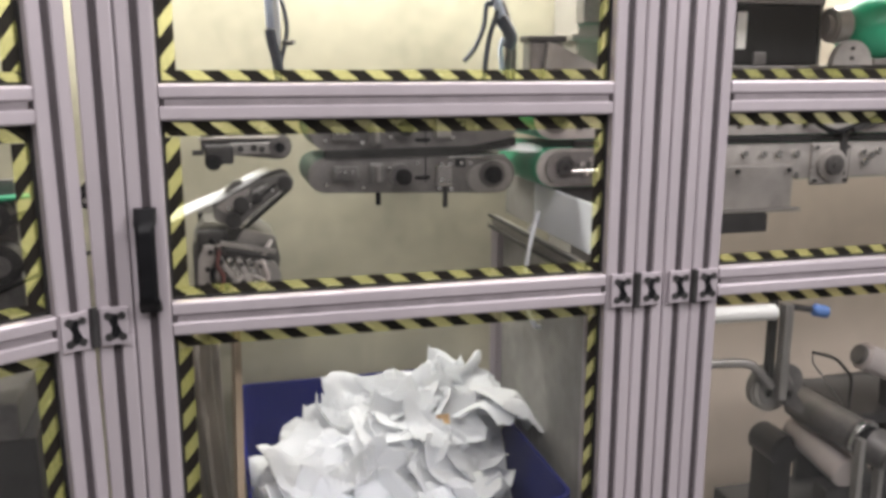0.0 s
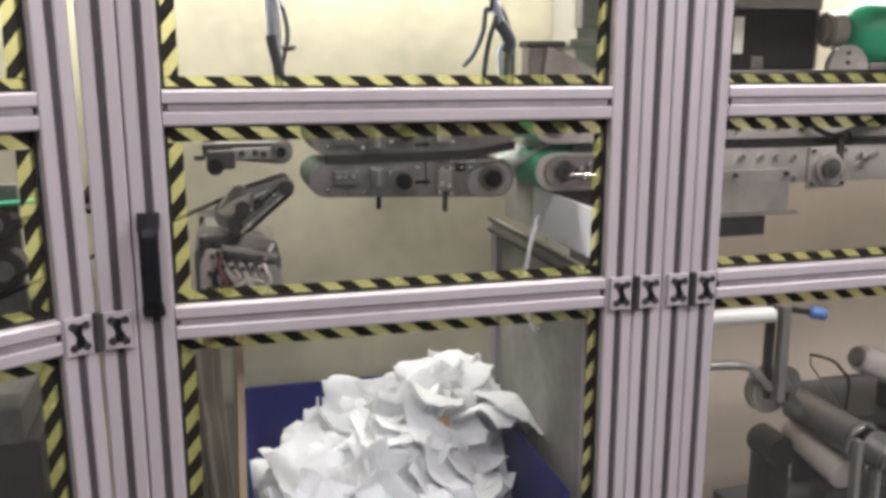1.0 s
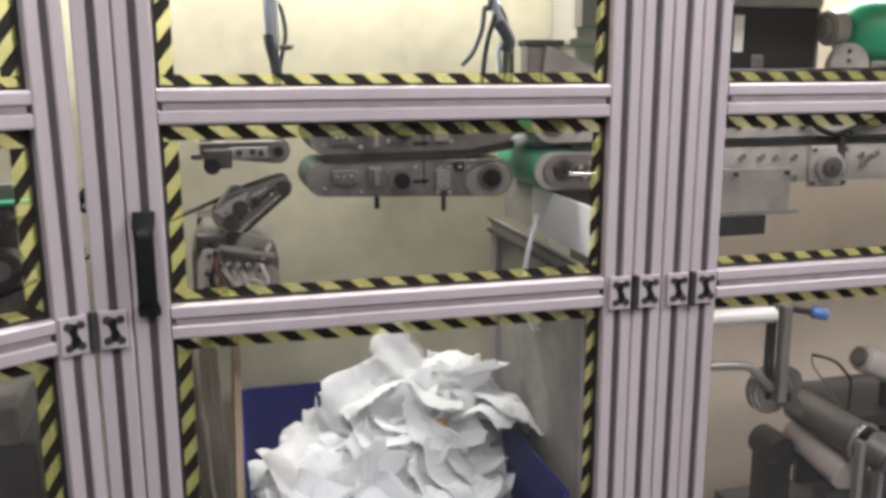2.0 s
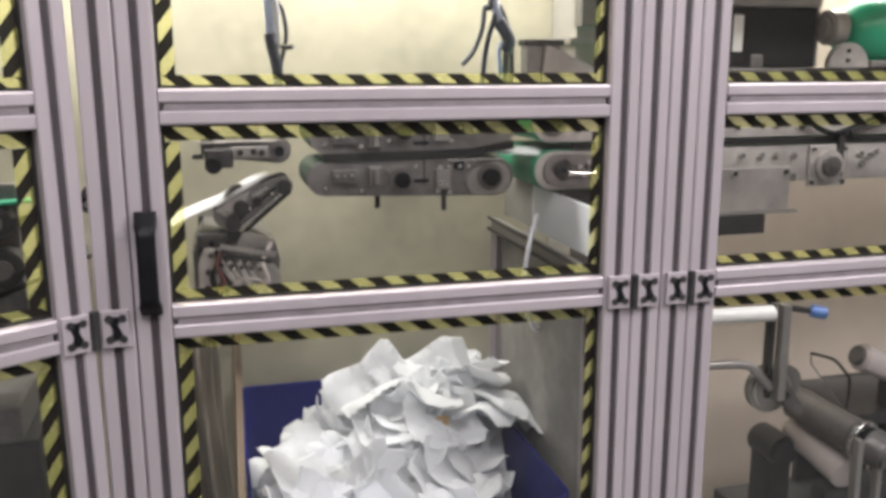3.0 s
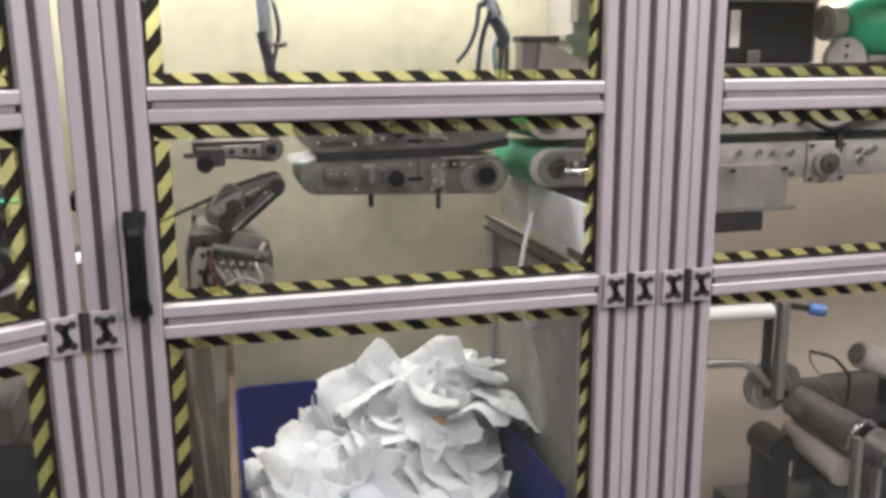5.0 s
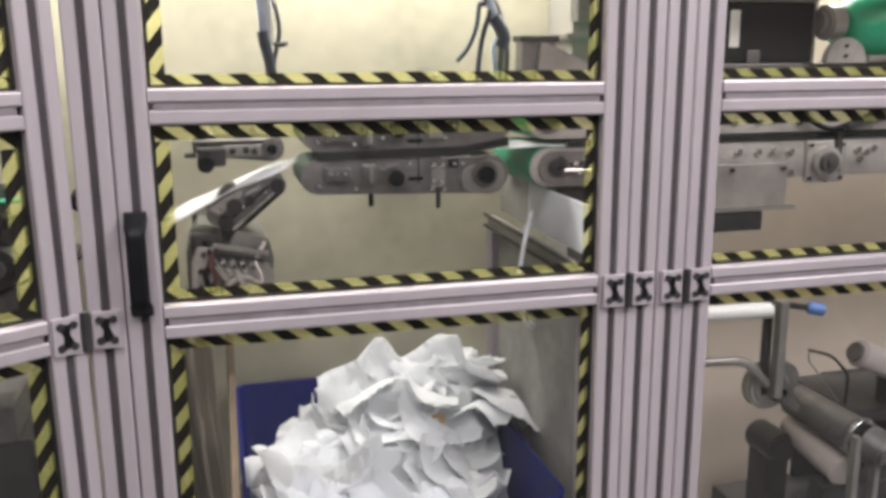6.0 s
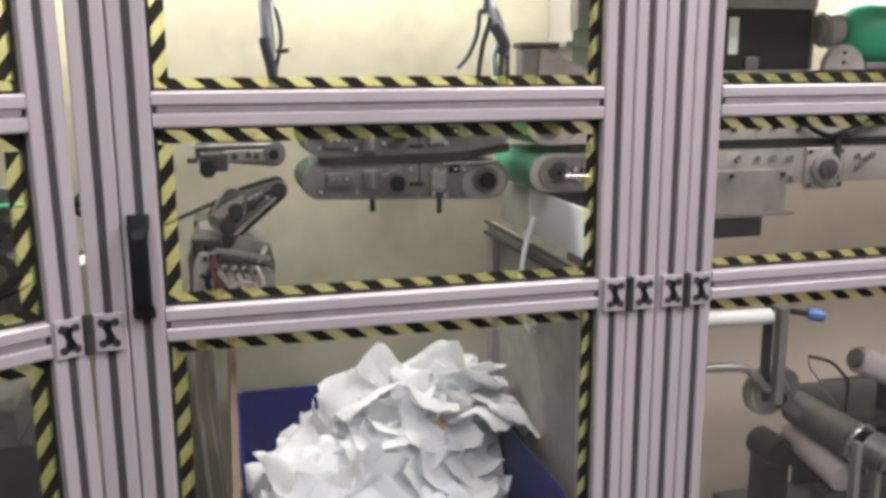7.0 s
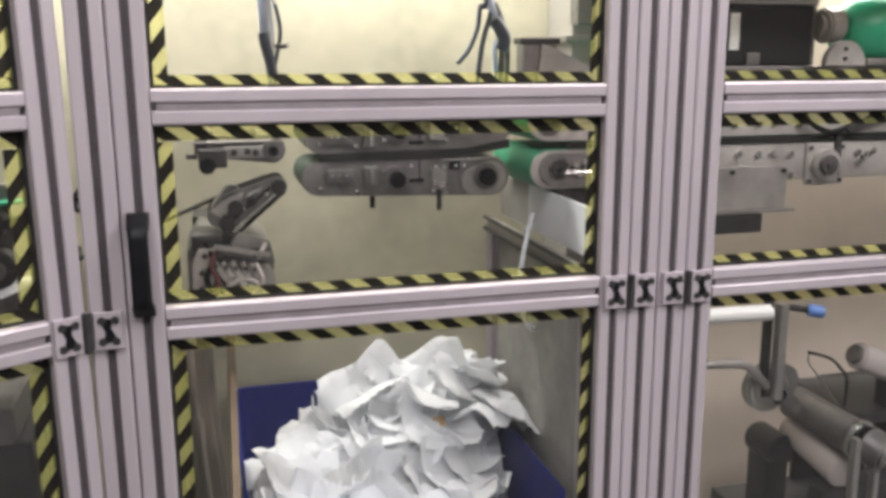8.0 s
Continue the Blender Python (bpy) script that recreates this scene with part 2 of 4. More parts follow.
def tube(points, r, material, name, parent=None, label="", sides=10, smooth_steps=6):
    """A round cable or rod through points, as a mesh swept along a smoothed line."""
    P = [Vector(p) for p in points]
    line = []
    if smooth_steps > 1 and len(P) > 2:
        Q = [2 * P[0] - P[1]] + P + [2 * P[-1] - P[-2]]
        for i in range(1, len(Q) - 2):
            for k in range(smooth_steps):
                t = k / smooth_steps
                a, b, c, d = Q[i - 1], Q[i], Q[i + 1], Q[i + 2]
                line.append(0.5 * ((2 * b) + (c - a) * t + (2 * a - 5 * b + 4 * c - d) * t * t + (3 * b - a - 3 * c + d) * t ** 3))
        line.append(P[-1])
    else:
        line = P
    bm = bmesh.new()
    rings = []
    up = Vector((0.3, 0.9, 0.2))
    for i, p in enumerate(line):
        d = (line[min(i + 1, len(line) - 1)] - line[max(i - 1, 0)]).normalized()
        u = d.cross(up).normalized()
        v = d.cross(u).normalized()
        rings.append([bm.verts.new(p + r * (math.cos(2 * math.pi * k / sides) * u + math.sin(2 * math.pi * k / sides) * v)) for k in range(sides)])
    for a, b in zip(rings, rings[1:]):
        for k in range(sides):
            bm.faces.new((a[k], a[(k + 1) % sides], b[(k + 1) % sides], b[k]))
    bm.faces.new(rings[0][::-1])
    bm.faces.new(rings[-1])
    return part(name, bm, material, parent, label, True)


PW = 0.045  # width of the square aluminium profile


def profile_outline(w=PW - 0.0008, slot=0.0098, deep=0.015, r=0.003, lip=0.002):
    """Cross-section of a slotted square profile, centred."""
    h, s = w / 2, slot / 2
    one = [(-h + r, -h), (-s - lip, -h), (-s, -h + lip), (-s, -h + 0.0045), (-s - 0.004, -h + 0.0055), (-s - 0.004, -h + deep), (s + 0.004, -h + deep),
           (s + 0.004, -h + 0.0055), (s, -h + 0.0045), (s, -h + lip), (s + lip, -h), (h - r, -h), (h - 0.3 * r, -h + 0.3 * r)]
    out = []
    for k in range(4):
        c, sn = (1, 0, -1, 0)[k], (0, 1, 0, -1)[k]
        out += [(x * c - y * sn, x * sn + y * c) for x, y in one]
    return out


def profile(a, b, w=PW - 0.0008):
    """A length of slotted profile between two points (along x, y or z)."""
    a, b = Vector(a), Vector(b)
    d = (b - a).normalized()
    u = Vector((1, 0, 0)) if abs(d.z) > 0.5 else Vector((0, 0, 1))
    v = d.cross(u)
    bm = bmesh.new()
    o = profile_outline(w)
    ra = [bm.verts.new(a + x * u + y * v) for x, y in o]
    rb = [bm.verts.new(b + x * u + y * v) for x, y in o]
    n = len(o)
    for i in range(n):
        bm.faces.new((ra[i], ra[(i + 1) % n], rb[(i + 1) % n], rb[i]))
    bm.faces.new(ra[::-1])
    bm.faces.new(rb)
    return bm


def tape_strip(x0, z0, x1, z1, wide, y, name, parent, flip=1, shift=0.0):
    """A thin strip of tape on an upright sheet, from (x0, z0) to (x1, z1), growing to its left side by wide."""
    bm = bmesh.new()
    uv = bm.loops.layers.uv.new("UVMap")
    L = math.hypot(x1 - x0, z1 - z0)
    dx, dz = (x1 - x0) / L, (z1 - z0) / L
    nx, nz = -dz * wide, dx * wide
    n = max(2, int(L / 0.06))
    rows = []
    for i in range(n + 1):
        t = i / n
        row = []
        for s in (0, 1):
            e = s + (0.02 * math.sin(i * 2.3 + x0 * 40 + z0 * 17) if s else 0)
            row.append((bm.verts.new((x0 + (x1 - x0) * t + nx * e, y, z0 + (z1 - z0) * t + nz * e)), (t * L + shift, s * wide * flip)))
        rows.append(row)
    for a, b in zip(rows, rows[1:]):
        f = bm.faces.new((a[0][0], b[0][0], b[1][0], a[1][0]))
        for loop, c in zip(f.loops, (a[0][1], b[0][1], b[1][1], a[1][1])):
            loop[uv].uv = c
    me = bpy.data.meshes.new(name)
    bm.to_mesh(me)
    bm.free()
    me.materials.append(M_TAPE)
    ob = new(name, me)
    ob.parent = parent
    return ob


# ---------- room ----------
def room():
    tagged(part("floor", box(-4, -3.4, -0.1, 5, 3, 0), M_FLOOR), "grey painted concrete factory floor", "floor", kind="structure")
    tagged(part("ceiling", box(-4, -3.4, 2.95, 5, 3, 3.05), M_CEIL), "plain white factory ceiling", "ceiling", kind="structure")
    tagged(part("wall_north", box(-4, 3, 0, 5, 3.12, 2.95), M_WALL), "plain grey painted wall behind the machine", "wall", kind="structure")
    tagged(part("wall_south", box(-4, -3.52, 0, 5, -3.4, 2.95), M_WALL), "plain grey painted wall along the aisle", "wall", kind="structure")
    tagged(part("wall_west", box(-4.12, -3.4, 0, -4, 3, 2.95), M_WALL), "plain grey painted end wall", "wall", kind="structure")
    tagged(part("wall_east", box(5, -3.4, 0, 5.12, 3, 2.95), M_WALL), "plain grey painted end wall", "wall", kind="structure")
    for lx, ly, lz, watts in AISLE:
        t = thing("ceiling_light", "white ceiling light with lit diffuser above the aisle", "ceiling light", "aisle lights", at=(lx, ly, 2.95))
        part("frame", box(-0.62, -0.32, -0.06, 0.62, 0.32, 0, 0.004), M_WHITE, t)
        part("diffuser", box(-0.58, -0.28, -0.068, 0.58, 0.28, -0.061), M_LIT, t, "lit diffuser")
    t = thing("machine_light", "slim lit lamp under the machine roof beam", "lamp", at=(0.75, 0.57, 1.835))
    for x in (-1.0, 0.0, 1.0):
        part("hanger", cyl((x, 0, 0.029), (x, 0, 0.256), 0.006, 12), M_STEEL, t, smooth=True)
    part("housing", box(-1.3, -0.05, -0.02, 1.3, 0.05, 0.03, 0.004), M_ALU, t)
    part("diffuser", box(-1.27, -0.04, -0.03, 1.27, 0.04, -0.021), M_LIT, t, "lit diffuser")


room()

# ---------- guard frame and doors ----------
RAIL_1, RAIL_2, RAIL_TOP, RAIL_LOW = 1.2578, 0.986, 1.53, 0.11


def guard_frame():
    t = thing("guard_frame", "silver slotted aluminium guard frame standing on the floor", "frame")
    for x in (-0.0695, 0.6625, 0.7085):
        part("post", profile((x, PW / 2, 0), (x, PW / 2, 2.03)), M_ALU, t)
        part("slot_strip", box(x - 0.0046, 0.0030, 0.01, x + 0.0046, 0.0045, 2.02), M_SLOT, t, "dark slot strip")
    # unseen sheets, added to keep the aisle lamps off the back panel
    for xa, xb in ((-1.275, -0.094), (-0.045, 0.638), (0.733, 1.975)):
        part("fascia", box(xa, 0.016, 1.560, xb, 0.022, 2.028), M_GREYP, t, "unseen grey sheet added over the door to block aisle light")
    for x in (-1.3, 2.0):
        part("post", profile((x, PW / 2, 0), (x, PW / 2, 2.03)), M_ALU, t)
    for x in (-1.3, -0.0695, 0.6625, 2.0):
        part("rear_post", profile((x, 0.78, 0), (x, 0.78, 2.03)), M_ALU, t)
        part("cross_beam", profile((x, PW + 0.002, 2.053), (x, 0.757, 2.053)), M_ALU, t)
    part("top_beam", profile((-1.33, PW / 2, 2.053), (2.03, PW / 2, 2.053)), M_ALU, t)
    part("rear_beam", profile((-1.33, 0.78, 2.053), (2.03, 0.78, 2.053)), M_ALU, t)
    part("lamp_beam", profile((-1.33, 0.57, 2.1125), (2.03, 0.57, 2.1125)), M_ALU, t)
    return t


guard_frame()


def glazed_door(x0, x1, label, group="machine doors", wv=0.0215, wl=None, wr=None):
    """A framed door from x0 to x1 about its own origin, front face at y = 0, with clear sheets and hazard tape round each."""
    d = thing("machine_door", label, "door", group)
    h = PW / 2
    for x in (x0 + h, x1 - h):
        part("stile", profile((x, h, 0.085), (x, h, 1.553)), M_ALU, d)
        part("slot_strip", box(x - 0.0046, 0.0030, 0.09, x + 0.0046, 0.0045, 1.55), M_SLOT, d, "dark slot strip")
    xa, xb = x0 + PW, x1 - PW
    zs = (RAIL_LOW, RAIL_2, RAIL_1, RAIL_TOP)
    for z in zs:
        part("rail", profile((xa + 0.0005, h, z), (xb - 0.0005, h, z)), M_ALU, d)
        part("slot_strip", box(xa + 0.006, 0.0032, z - 0.0046, xb - 0.006, 0.0046, z + 0.0046), M_SLOT_PALE, d, "paler slot strip")
    for lo, hi in zip(zs, zs[1:]):
        za, zb = lo + h, hi - h
        p = part("pane", box(xa - 0.008, 0.0205, za - 0.008, xb + 0.008, 0.0245, zb + 0.008), M_PANE, d, "clear plastic sheet")
        w, y = 0.021, 0.0198
        wb = 0.0185
        sh = {RAIL_LOW: (0.01, 0.007, 0.02), RAIL_2: (0.018, 0.0115, 0.0), RAIL_1: (0.039, 0.02, 0.030)}[lo]
        tape_strip(xa, za - 0.003, xb, za - 0.003, wb, y, "hazard_tape", p, shift=sh[0])
        tape_strip(xa, zb - w + 0.001, xb, zb - w + 0.001, w, y, "hazard_tape", p, shift=sh[1])
        tape_strip(xa + (wl or wv), za + wb - 0.004, xa + (wl or wv), zb - w, wl or wv, y - 0.0008, "hazard_tape", p, shift=sh[2])
        tape_strip(xb, za + wb - 0.004, xb, zb - w, wr or wv - 0.004, y - 0.0008, "hazard_tape", p, shift=0.005)
        for xs, side in ((xa, 1), (xb, -1)):
            part("seal", box(min(xs, xs + side * 0.004), 0.0165, za, max(xs, xs + side * 0.004), 0.0275, zb), M_RUBBER, p, "black rubber seal")
        for zz, side in ((za, 1), (zb, -1)):
            part("seal", box(xa + 0.004, 0.0165, min(zz, zz + side * 0.003), xb - 0.004, 0.0275, max(zz, zz + side * 0.003)), M_RUBBER, p, "black rubber seal")
    return d


door_mid = glazed_door(-0.0463, 0.6392, "closed aluminium-framed door with clear panes and yellow-black tape")
door_right = glazed_door(0.7315, 1.95, "closed aluminium-framed door with clear panes and yellow-black tape", wv=0.016, wl=0.0075)
door_left = glazed_door(-1.10, 0.0, "aluminium-framed door swung ajar with clear taped panes", wr=0.024)
SAG = Matrix.Translation((-0.0975, 0, 0.985)) @ Matrix.Rotation(radians(-0.5), 4, "Y") @ Matrix.Translation((0.0975, 0, -0.985))
DOOR_LEFT = SAG @ pose(-0.0935, -0.006, 0, 0, 0, 31)
door_left.matrix_basis = DOOR_LEFT

# pull handle on the middle door
hz0, hz1, hx = 1.000, 1.131, -0.0255
bm = bmesh.new()
sec = [(-0.0115, 0.0), (-0.0115, -0.006), (-0.007, -0.0105), (0.007, -0.0105), (0.0115, -0.006), (0.0115, 0.0)]
rings = []
for i in range(25):
    u = i / 24
    z = hz0 + (hz1 - hz0) * u
    e = min(u, 1 - u) * (hz1 - hz0)
    off = 0.024 * min(1, max(0, (e - 0.004) / 0.020)) ** 0.6
    k = 1.15 if e < 0.02 else 1.0
    back = 0.0 if e < 0.016 else -off
    rings.append([bm.verts.new((hx + a * k, (back if b == 0.0 else b - off), z)) for a, b in sec])
for a, b in zip(rings, rings[1:]):
    for k in range(6):
        bm.faces.new((a[k], a[(k + 1) % 6], b[(k + 1) % 6], b[k]))
bm.faces.new(rings[0])
bm.faces.new(rings[-1][::-1])
handle = part("handle", bm, M_BLACK, door_mid, "black plastic pull handle", True)
for z in (hz0 + 0.009, hz1 - 0.009):
    part("screw", cyl((hx, -0.0118, z), (hx, -0.0100, z), 0.0035, 12), M_DARKSTEEL, handle)


def hinge(xa, xb, z, m=None, xpin=None, label="grey metal hinge with black screws on the guard frame"):
    """Two leaves, on the profiles at xa and xb, and the pin between."""
    t = thing("hinge", label, "hinge", "door hinges")
    xm = (xa + xb) / 2 if xpin is None else xpin
    for x, s in ((xa, 1), (xb, -1)):
        leaf = part("leaf", box(x - 0.0165, -0.007, z - 0.024, x + 0.0165, -0.0005, z + 0.024, 0.0015), M_ALU, t)
        if m is not None and x == xa:
            leaf.matrix_basis = m
        for dz in (-0.0135, 0.0135):
            for dx in (-0.0075, 0.0085):
                part("screw", cyl((x + dx, -0.0088, z + dz), (x + dx, -0.0069, z + dz), 0.0050, 14), M_DARKSTEEL, leaf)
        part("slot_web", slab([(x - 0.0105, z + 0.0172), (x + 0.0050, z + 0.0150), (x + 0.0035, z + 0.003), (x + 0.0105, z - 0.0125), (x - 0.0075, z - 0.0172), (x - 0.0035, z - 0.002)], -0.0082, -0.0069), M_BLACK, leaf)
    part("pin", cyl((xm, -0.0075, z - 0.025), (xm, -0.0075, z + 0.025), 0.0055, 14), M_DARKSTEEL, t, smooth=True)
    return t


for z in (0.985, 0.30, 1.47):
    hinge(0.6167, 0.6625, z)
    hinge(0.7085, 0.754, z)
    hl = hinge(-0.0225, 0.028, z, None, 0.004, "grey metal hinge on the door that stands ajar")
    hl.matrix_basis = pose(-0.0975, 0, 0)
    leaf = hl.children[0]
    leaf.matrix_basis = pose(0, -0.006, 0, 0, 0, 31)


# ---------- machine back and partition ----------
t = thing("back_panel", "cream painted sheet-metal back of the machine", "panel")
for xa, xb in ((-1.25, -0.42), (-0.417, 0.858), (0.861, 1.97)):
    part("sheet", box(xa, 0.70, 0.06, xb, 0.706, 1.98), M_BUFF if xa > 0.7 else M_CREAM, t)
part("bottom_rail", profile((-1.27, 0.73, 0.0225), (1.98, 0.73, 0.0225)), M_ALU, t)
part("top_rail", profile((-1.27, 0.73, 1.96), (1.98, 0.73, 1.96)), M_ALU, t)


def partition():
    t = thing("chute_partition", "partition of white and grey sheets on a slim beam", "partition")
    part("beam", box(0.594, 0.06, 0.9825, 0.608, 0.53, 1.004, 0.002), M_GREYP, t)
    for z in (0.984, 1.006):
        part("dark_rod", cyl((0.589, 0.06, z), (0.589, 0.53, z), 0.0036, 12), M_DARKSTEEL, t, "dark guide rod", True)
    part("post", profile((0.612, 0.53, 0), (0.612, 0.53, 0.98), 0.03), M_ALU, t)
    part("post", profile((0.616, 0.075, 0), (0.616, 0.075, 0.978), 0.03), M_ALU, t)
    part("white_sheet", box(0.612, 0.09, 1.016, 0.617, 0.345, 1.094, 0.001), M_SHEET, t, "white plastic sheet")
    # far end of the white sheet: its fall into shade is put into the colour
    part("upper_grey_sheet", box(0.612, 0.347, 1.016, 0.617, 0.50, 1.094, 0.001), M_BLOTCHY, t, "far end of the white sheet, its shade put in as grey")
    part("grey_sheet", box(0.612, 0.092, 0.04, 0.617, 0.512, 0.978), M_BLOTCHY, t, "blotchy grey lower sheet")
    tube([(0.60, 0.33, 1.012), (0.600, 0.295, 1.036), (0.594, 0.275, 1.052), (0.582, 0.258, 1.036), (0.567, 0.246, 0.988), (0.558, 0.24, 0.92), (0.585, 0.26, 0.86), (0.611, 0.3, 0.84)], 0.0042, M_SHEET, "hose", t, "white curved hose")


partition()


# ---------- conveyors ----------
def screw_set(places, y, r, parent, material=None):
    for x, z in places:
        part("bolt", cyl((x, y - 0.006, z), (x, y + 0.002, z), r, 12, r * 0.85), material or M_STEEL, parent, smooth=True)


def boss(x, z, r, y, parent, dark=True, deep=0.022, name="bearing_housing"):
    b = part(name, cyl((x, y - deep * 0.5, z), (x, y + 0.002, z), r, 28, bevel=0.0015), M_PLATE, parent, smooth=True)
    part("hub", cyl((x, y - deep, z), (x, y - deep * 0.45, z), r * 0.64, 24, bevel=0.002), M_BLACK if dark else M_STEEL, b, smooth=True)
    part("shaft_end", cyl((x, y - deep - 0.003, z), (x, y - deep + 0.001, z), r * 0.22, 12), M_STEEL if not dark else M_BLACK, b, smooth=True)
    return b


def conveyor(name, label, circles, y0, y1, belt, inset=-0.0015, thick=0.0018, plate=None, stub=False):
    """Side plates inside a belt that runs round circles (x, z, r)."""
    t = thing(name, label, "conveyor", "belt conveyors")
    b = part("belt", band(circles, y0 + 0.004, y1 - 0.004, thick), belt, t, smooth=True)
    o = hull([(x, z, r - inset) for x, z, r in circles])
    part("side_plate", slab(o, y0, y0 + 0.010, 0.001), plate or M_PLATE, t)
    part("side_plate", slab(o, y1 - 0.010, y1, 0.001), M_PLATE, t)
    part("bed", slab(hull([(x, z, r - 0.008) for x, z, r in circles]), y0 + 0.010, y1 - 0.010), M_DARKSTEEL, t)
    for x, z, r in circles:
        part("shaft", cyl((x, y1 - 0.001, z), (x, y1 + 0.012 if stub else 0.70, z), 0.009, 14), M_STEEL, t, smooth=True)
    if stub:
        xm, zm = sum(c[0] for c in circles) / len(circles), sum(c[1] for c in circles) / len(circles)
        part("mount_arm", box(xm + 0.02, y1 - 0.001, zm - 0.012, xm + 0.06, 0.70, zm + 0.012, 0.002), M_DARKSTEEL, t)
    return t


Y0, Y1 = 0.24, 0.43

# middle pair
c = conveyor("belt_conveyor", "lower grey plate conveyor with green belt", [(0.227, 1.1315, 0.0255), (0.507, 1.1265, 0.0295)], Y0, 0.375, M_GREEN_DARK, stub=True)
CONV_LOW = c
boss(0.348, 1.128, 0.020, Y0, c)
boss(0.496, 1.1275, 0.022, Y0, c)
part("side_step", slab(hull([(0.478, 1.120, 0.022), (0.505, 1.1245, 0.0265)]), Y0 - 0.006, Y0 + 0.001, 0.001), M_ALU_RAW, c)
screw_set([(0.228, 1.118), (0.285, 1.112), (0.328, 1.142), (0.372, 1.148), (0.46, 1.146)], Y0, 0.0030, c)
screw_set([(0.410, 1.146), (0.424, 1.146), (0.410, 1.122), (0.422, 1.118), (0.406, 1.108), (0.426, 1.106)], Y0 - 0.010, 0.0038, c)
part("clamp", box(0.404, Y0 - 0.012, 1.110, 0.428, Y0 + 0.001, 1.142, 0.002), M_ALU_RAW, c)
part("clamp_bolt", cyl((0.418, Y0 - 0.006, 1.076), (0.418, Y0 - 0.006, 1.112), 0.004, 10), M_DARKSTEEL, c)
part("tension_bolt", cyl((0.311, Y0 + 0.006, 1.082), (0.311, Y0 + 0.006, 1.108), 0.0042, 10), M_BLACK, c)
part("nip_bar", box(0.425, Y0 - 0.004, 1.1545, 0.52, Y0 + 0.012, 1.1575), M_STEEL, c)

c = conveyor("belt_conveyor", "upper grey plate conveyor with green belt", [(0.240, 1.205, 0.036), (0.462, 1.205, 0.037), (0.512, 1.212, 0.031)], Y0, 0.375, M_GREEN_DARK, stub=True)
CONV_UP = c
boss(0.352, 1.205, 0.020, Y0, c)
screw_set([(0.228, 1.186), (0.285, 1.182), (0.33, 1.19), (0.43, 1.188), (0.47, 1.205), (0.50, 1.2)], Y0, 0.0034, c)
part("clamp", box(0.402, Y0 - 0.012, 1.188, 0.426, Y0 + 0.001, 1.222, 0.002), M_ALU_RAW, c)
# black strip closing the gap between the middle pair
part("drive_belt", slab([(0.226, 1.158), (0.44, 1.1585), (0.537, 1.172), (0.537, 1.186), (0.462, 1.1735), (0.226, 1.171)], Y0 - 0.004, Y0 + 0.003), M_BELT, c, "black strip along the gap between the conveyors")

for z, c in ((1.136, CONV_LOW), (1.196, CONV_UP)):
    k = part("idler_block", box(0.238, Y0 - 0.010, z - 0.010, 0.278, Y0 + 0.001, z + 0.010, 0.002), M_ARM, c)
    for x in (0.246, 0.256, 0.268):
        part("bolt", cyl((x, Y0 - 0.015, z + 0.002), (x, Y0 - 0.009, z + 0.002), 0.0028, 10), M_STEEL, k, smooth=True)
    k = part("spring_seat", box(0.296, Y0 - 0.008, z - 0.018, 0.318, Y0 + 0.001, z + 0.014, 0.003), M_ARM, c)
    part("spring", cyl((0.307, Y0 - 0.012, z - 0.014), (0.307, Y0 - 0.012, z + 0.010), 0.005, 12), M_ALU_RAW, k, smooth=True)
    k = part("guide_block", box(0.436, Y0 - 0.008, z + 0.004, 0.452, Y0 + 0.001, z + 0.018, 0.002), M_BLACK, c)
    part("bolt", cyl((0.444, Y0 - 0.012, z + 0.011), (0.444, Y0 - 0.007, z + 0.011), 0.003, 10), M_STEEL, k, smooth=True)
    part("plate_seam", box(0.386, Y0 - 0.0015, z - 0.020, 0.388, Y0 + 0.001, z + 0.022), M_BLACK, c)
    part("slot_hole", slab(hull([(0.372, z - 0.012, 0.003), (0.392, z - 0.012, 0.003)], 6), Y0 - 0.001, Y0 + 0.001), M_BLACK, c)

# right-hand pair, running on behind the door posts
c = conveyor("belt_conveyor", "long lower conveyor with green belt and steel plates", [(0.608, 1.1325, 0.0315), (1.95, 1.1325, 0.0315)], Y0, Y1 + 0.01, M_GREEN, -0.0005, 0.002, M_PLATE_LIGHT)
b = boss(0.622, 1.134, 0.021, Y0, c, True, 0.012)
b.data.materials[0] = M_PLATE_LIGHT
b.children[0].data.materials[0] = M_DARKSTEEL
part("nose_plate", slab(hull([(0.618, 1.1325, 0.028), (0.70, 1.1325, 0.026)]), Y0 - 0.006, Y0 + 0.001, 0.001), M_PLATE, c)
screw_set([(0.652, 1.140), (0.668, 1.146), (0.684, 1.142), (0.660, 1.124)], Y0 - 0.006, 0.0042, c)
part("tension_rod", cyl((0.632, Y0 - 0.008, 1.128), (0.70, Y0 - 0.008, 1.126), 0.0045, 12), M_STEEL, c, smooth=True)
part("under_box", box(0.628, Y0 + 0.01, 1.066, 0.72, Y1, 1.097, 0.003), M_DARKSTEEL, c)
screw_set([(0.648, 1.138), (0.665, 1.136), (0.682, 1.140)], Y0, 0.005, c)
screw_set([(0.962, 1.148), (1.001, 1.147), (1.031, 1.147), (1.067, 1.146), (1.208, 1.145), (1.225, 1.14), (1.212, 1.128), (1.24, 1.147)], Y0, 0.006, c)
b = boss(1.139, 1.125, 0.029, Y0 - 0.004, c, True, 0.016)
for ch in b.children:
    ch.data.materials[0] = M_PLATE
b.data.materials[0] = M_PLATE_LIGHT
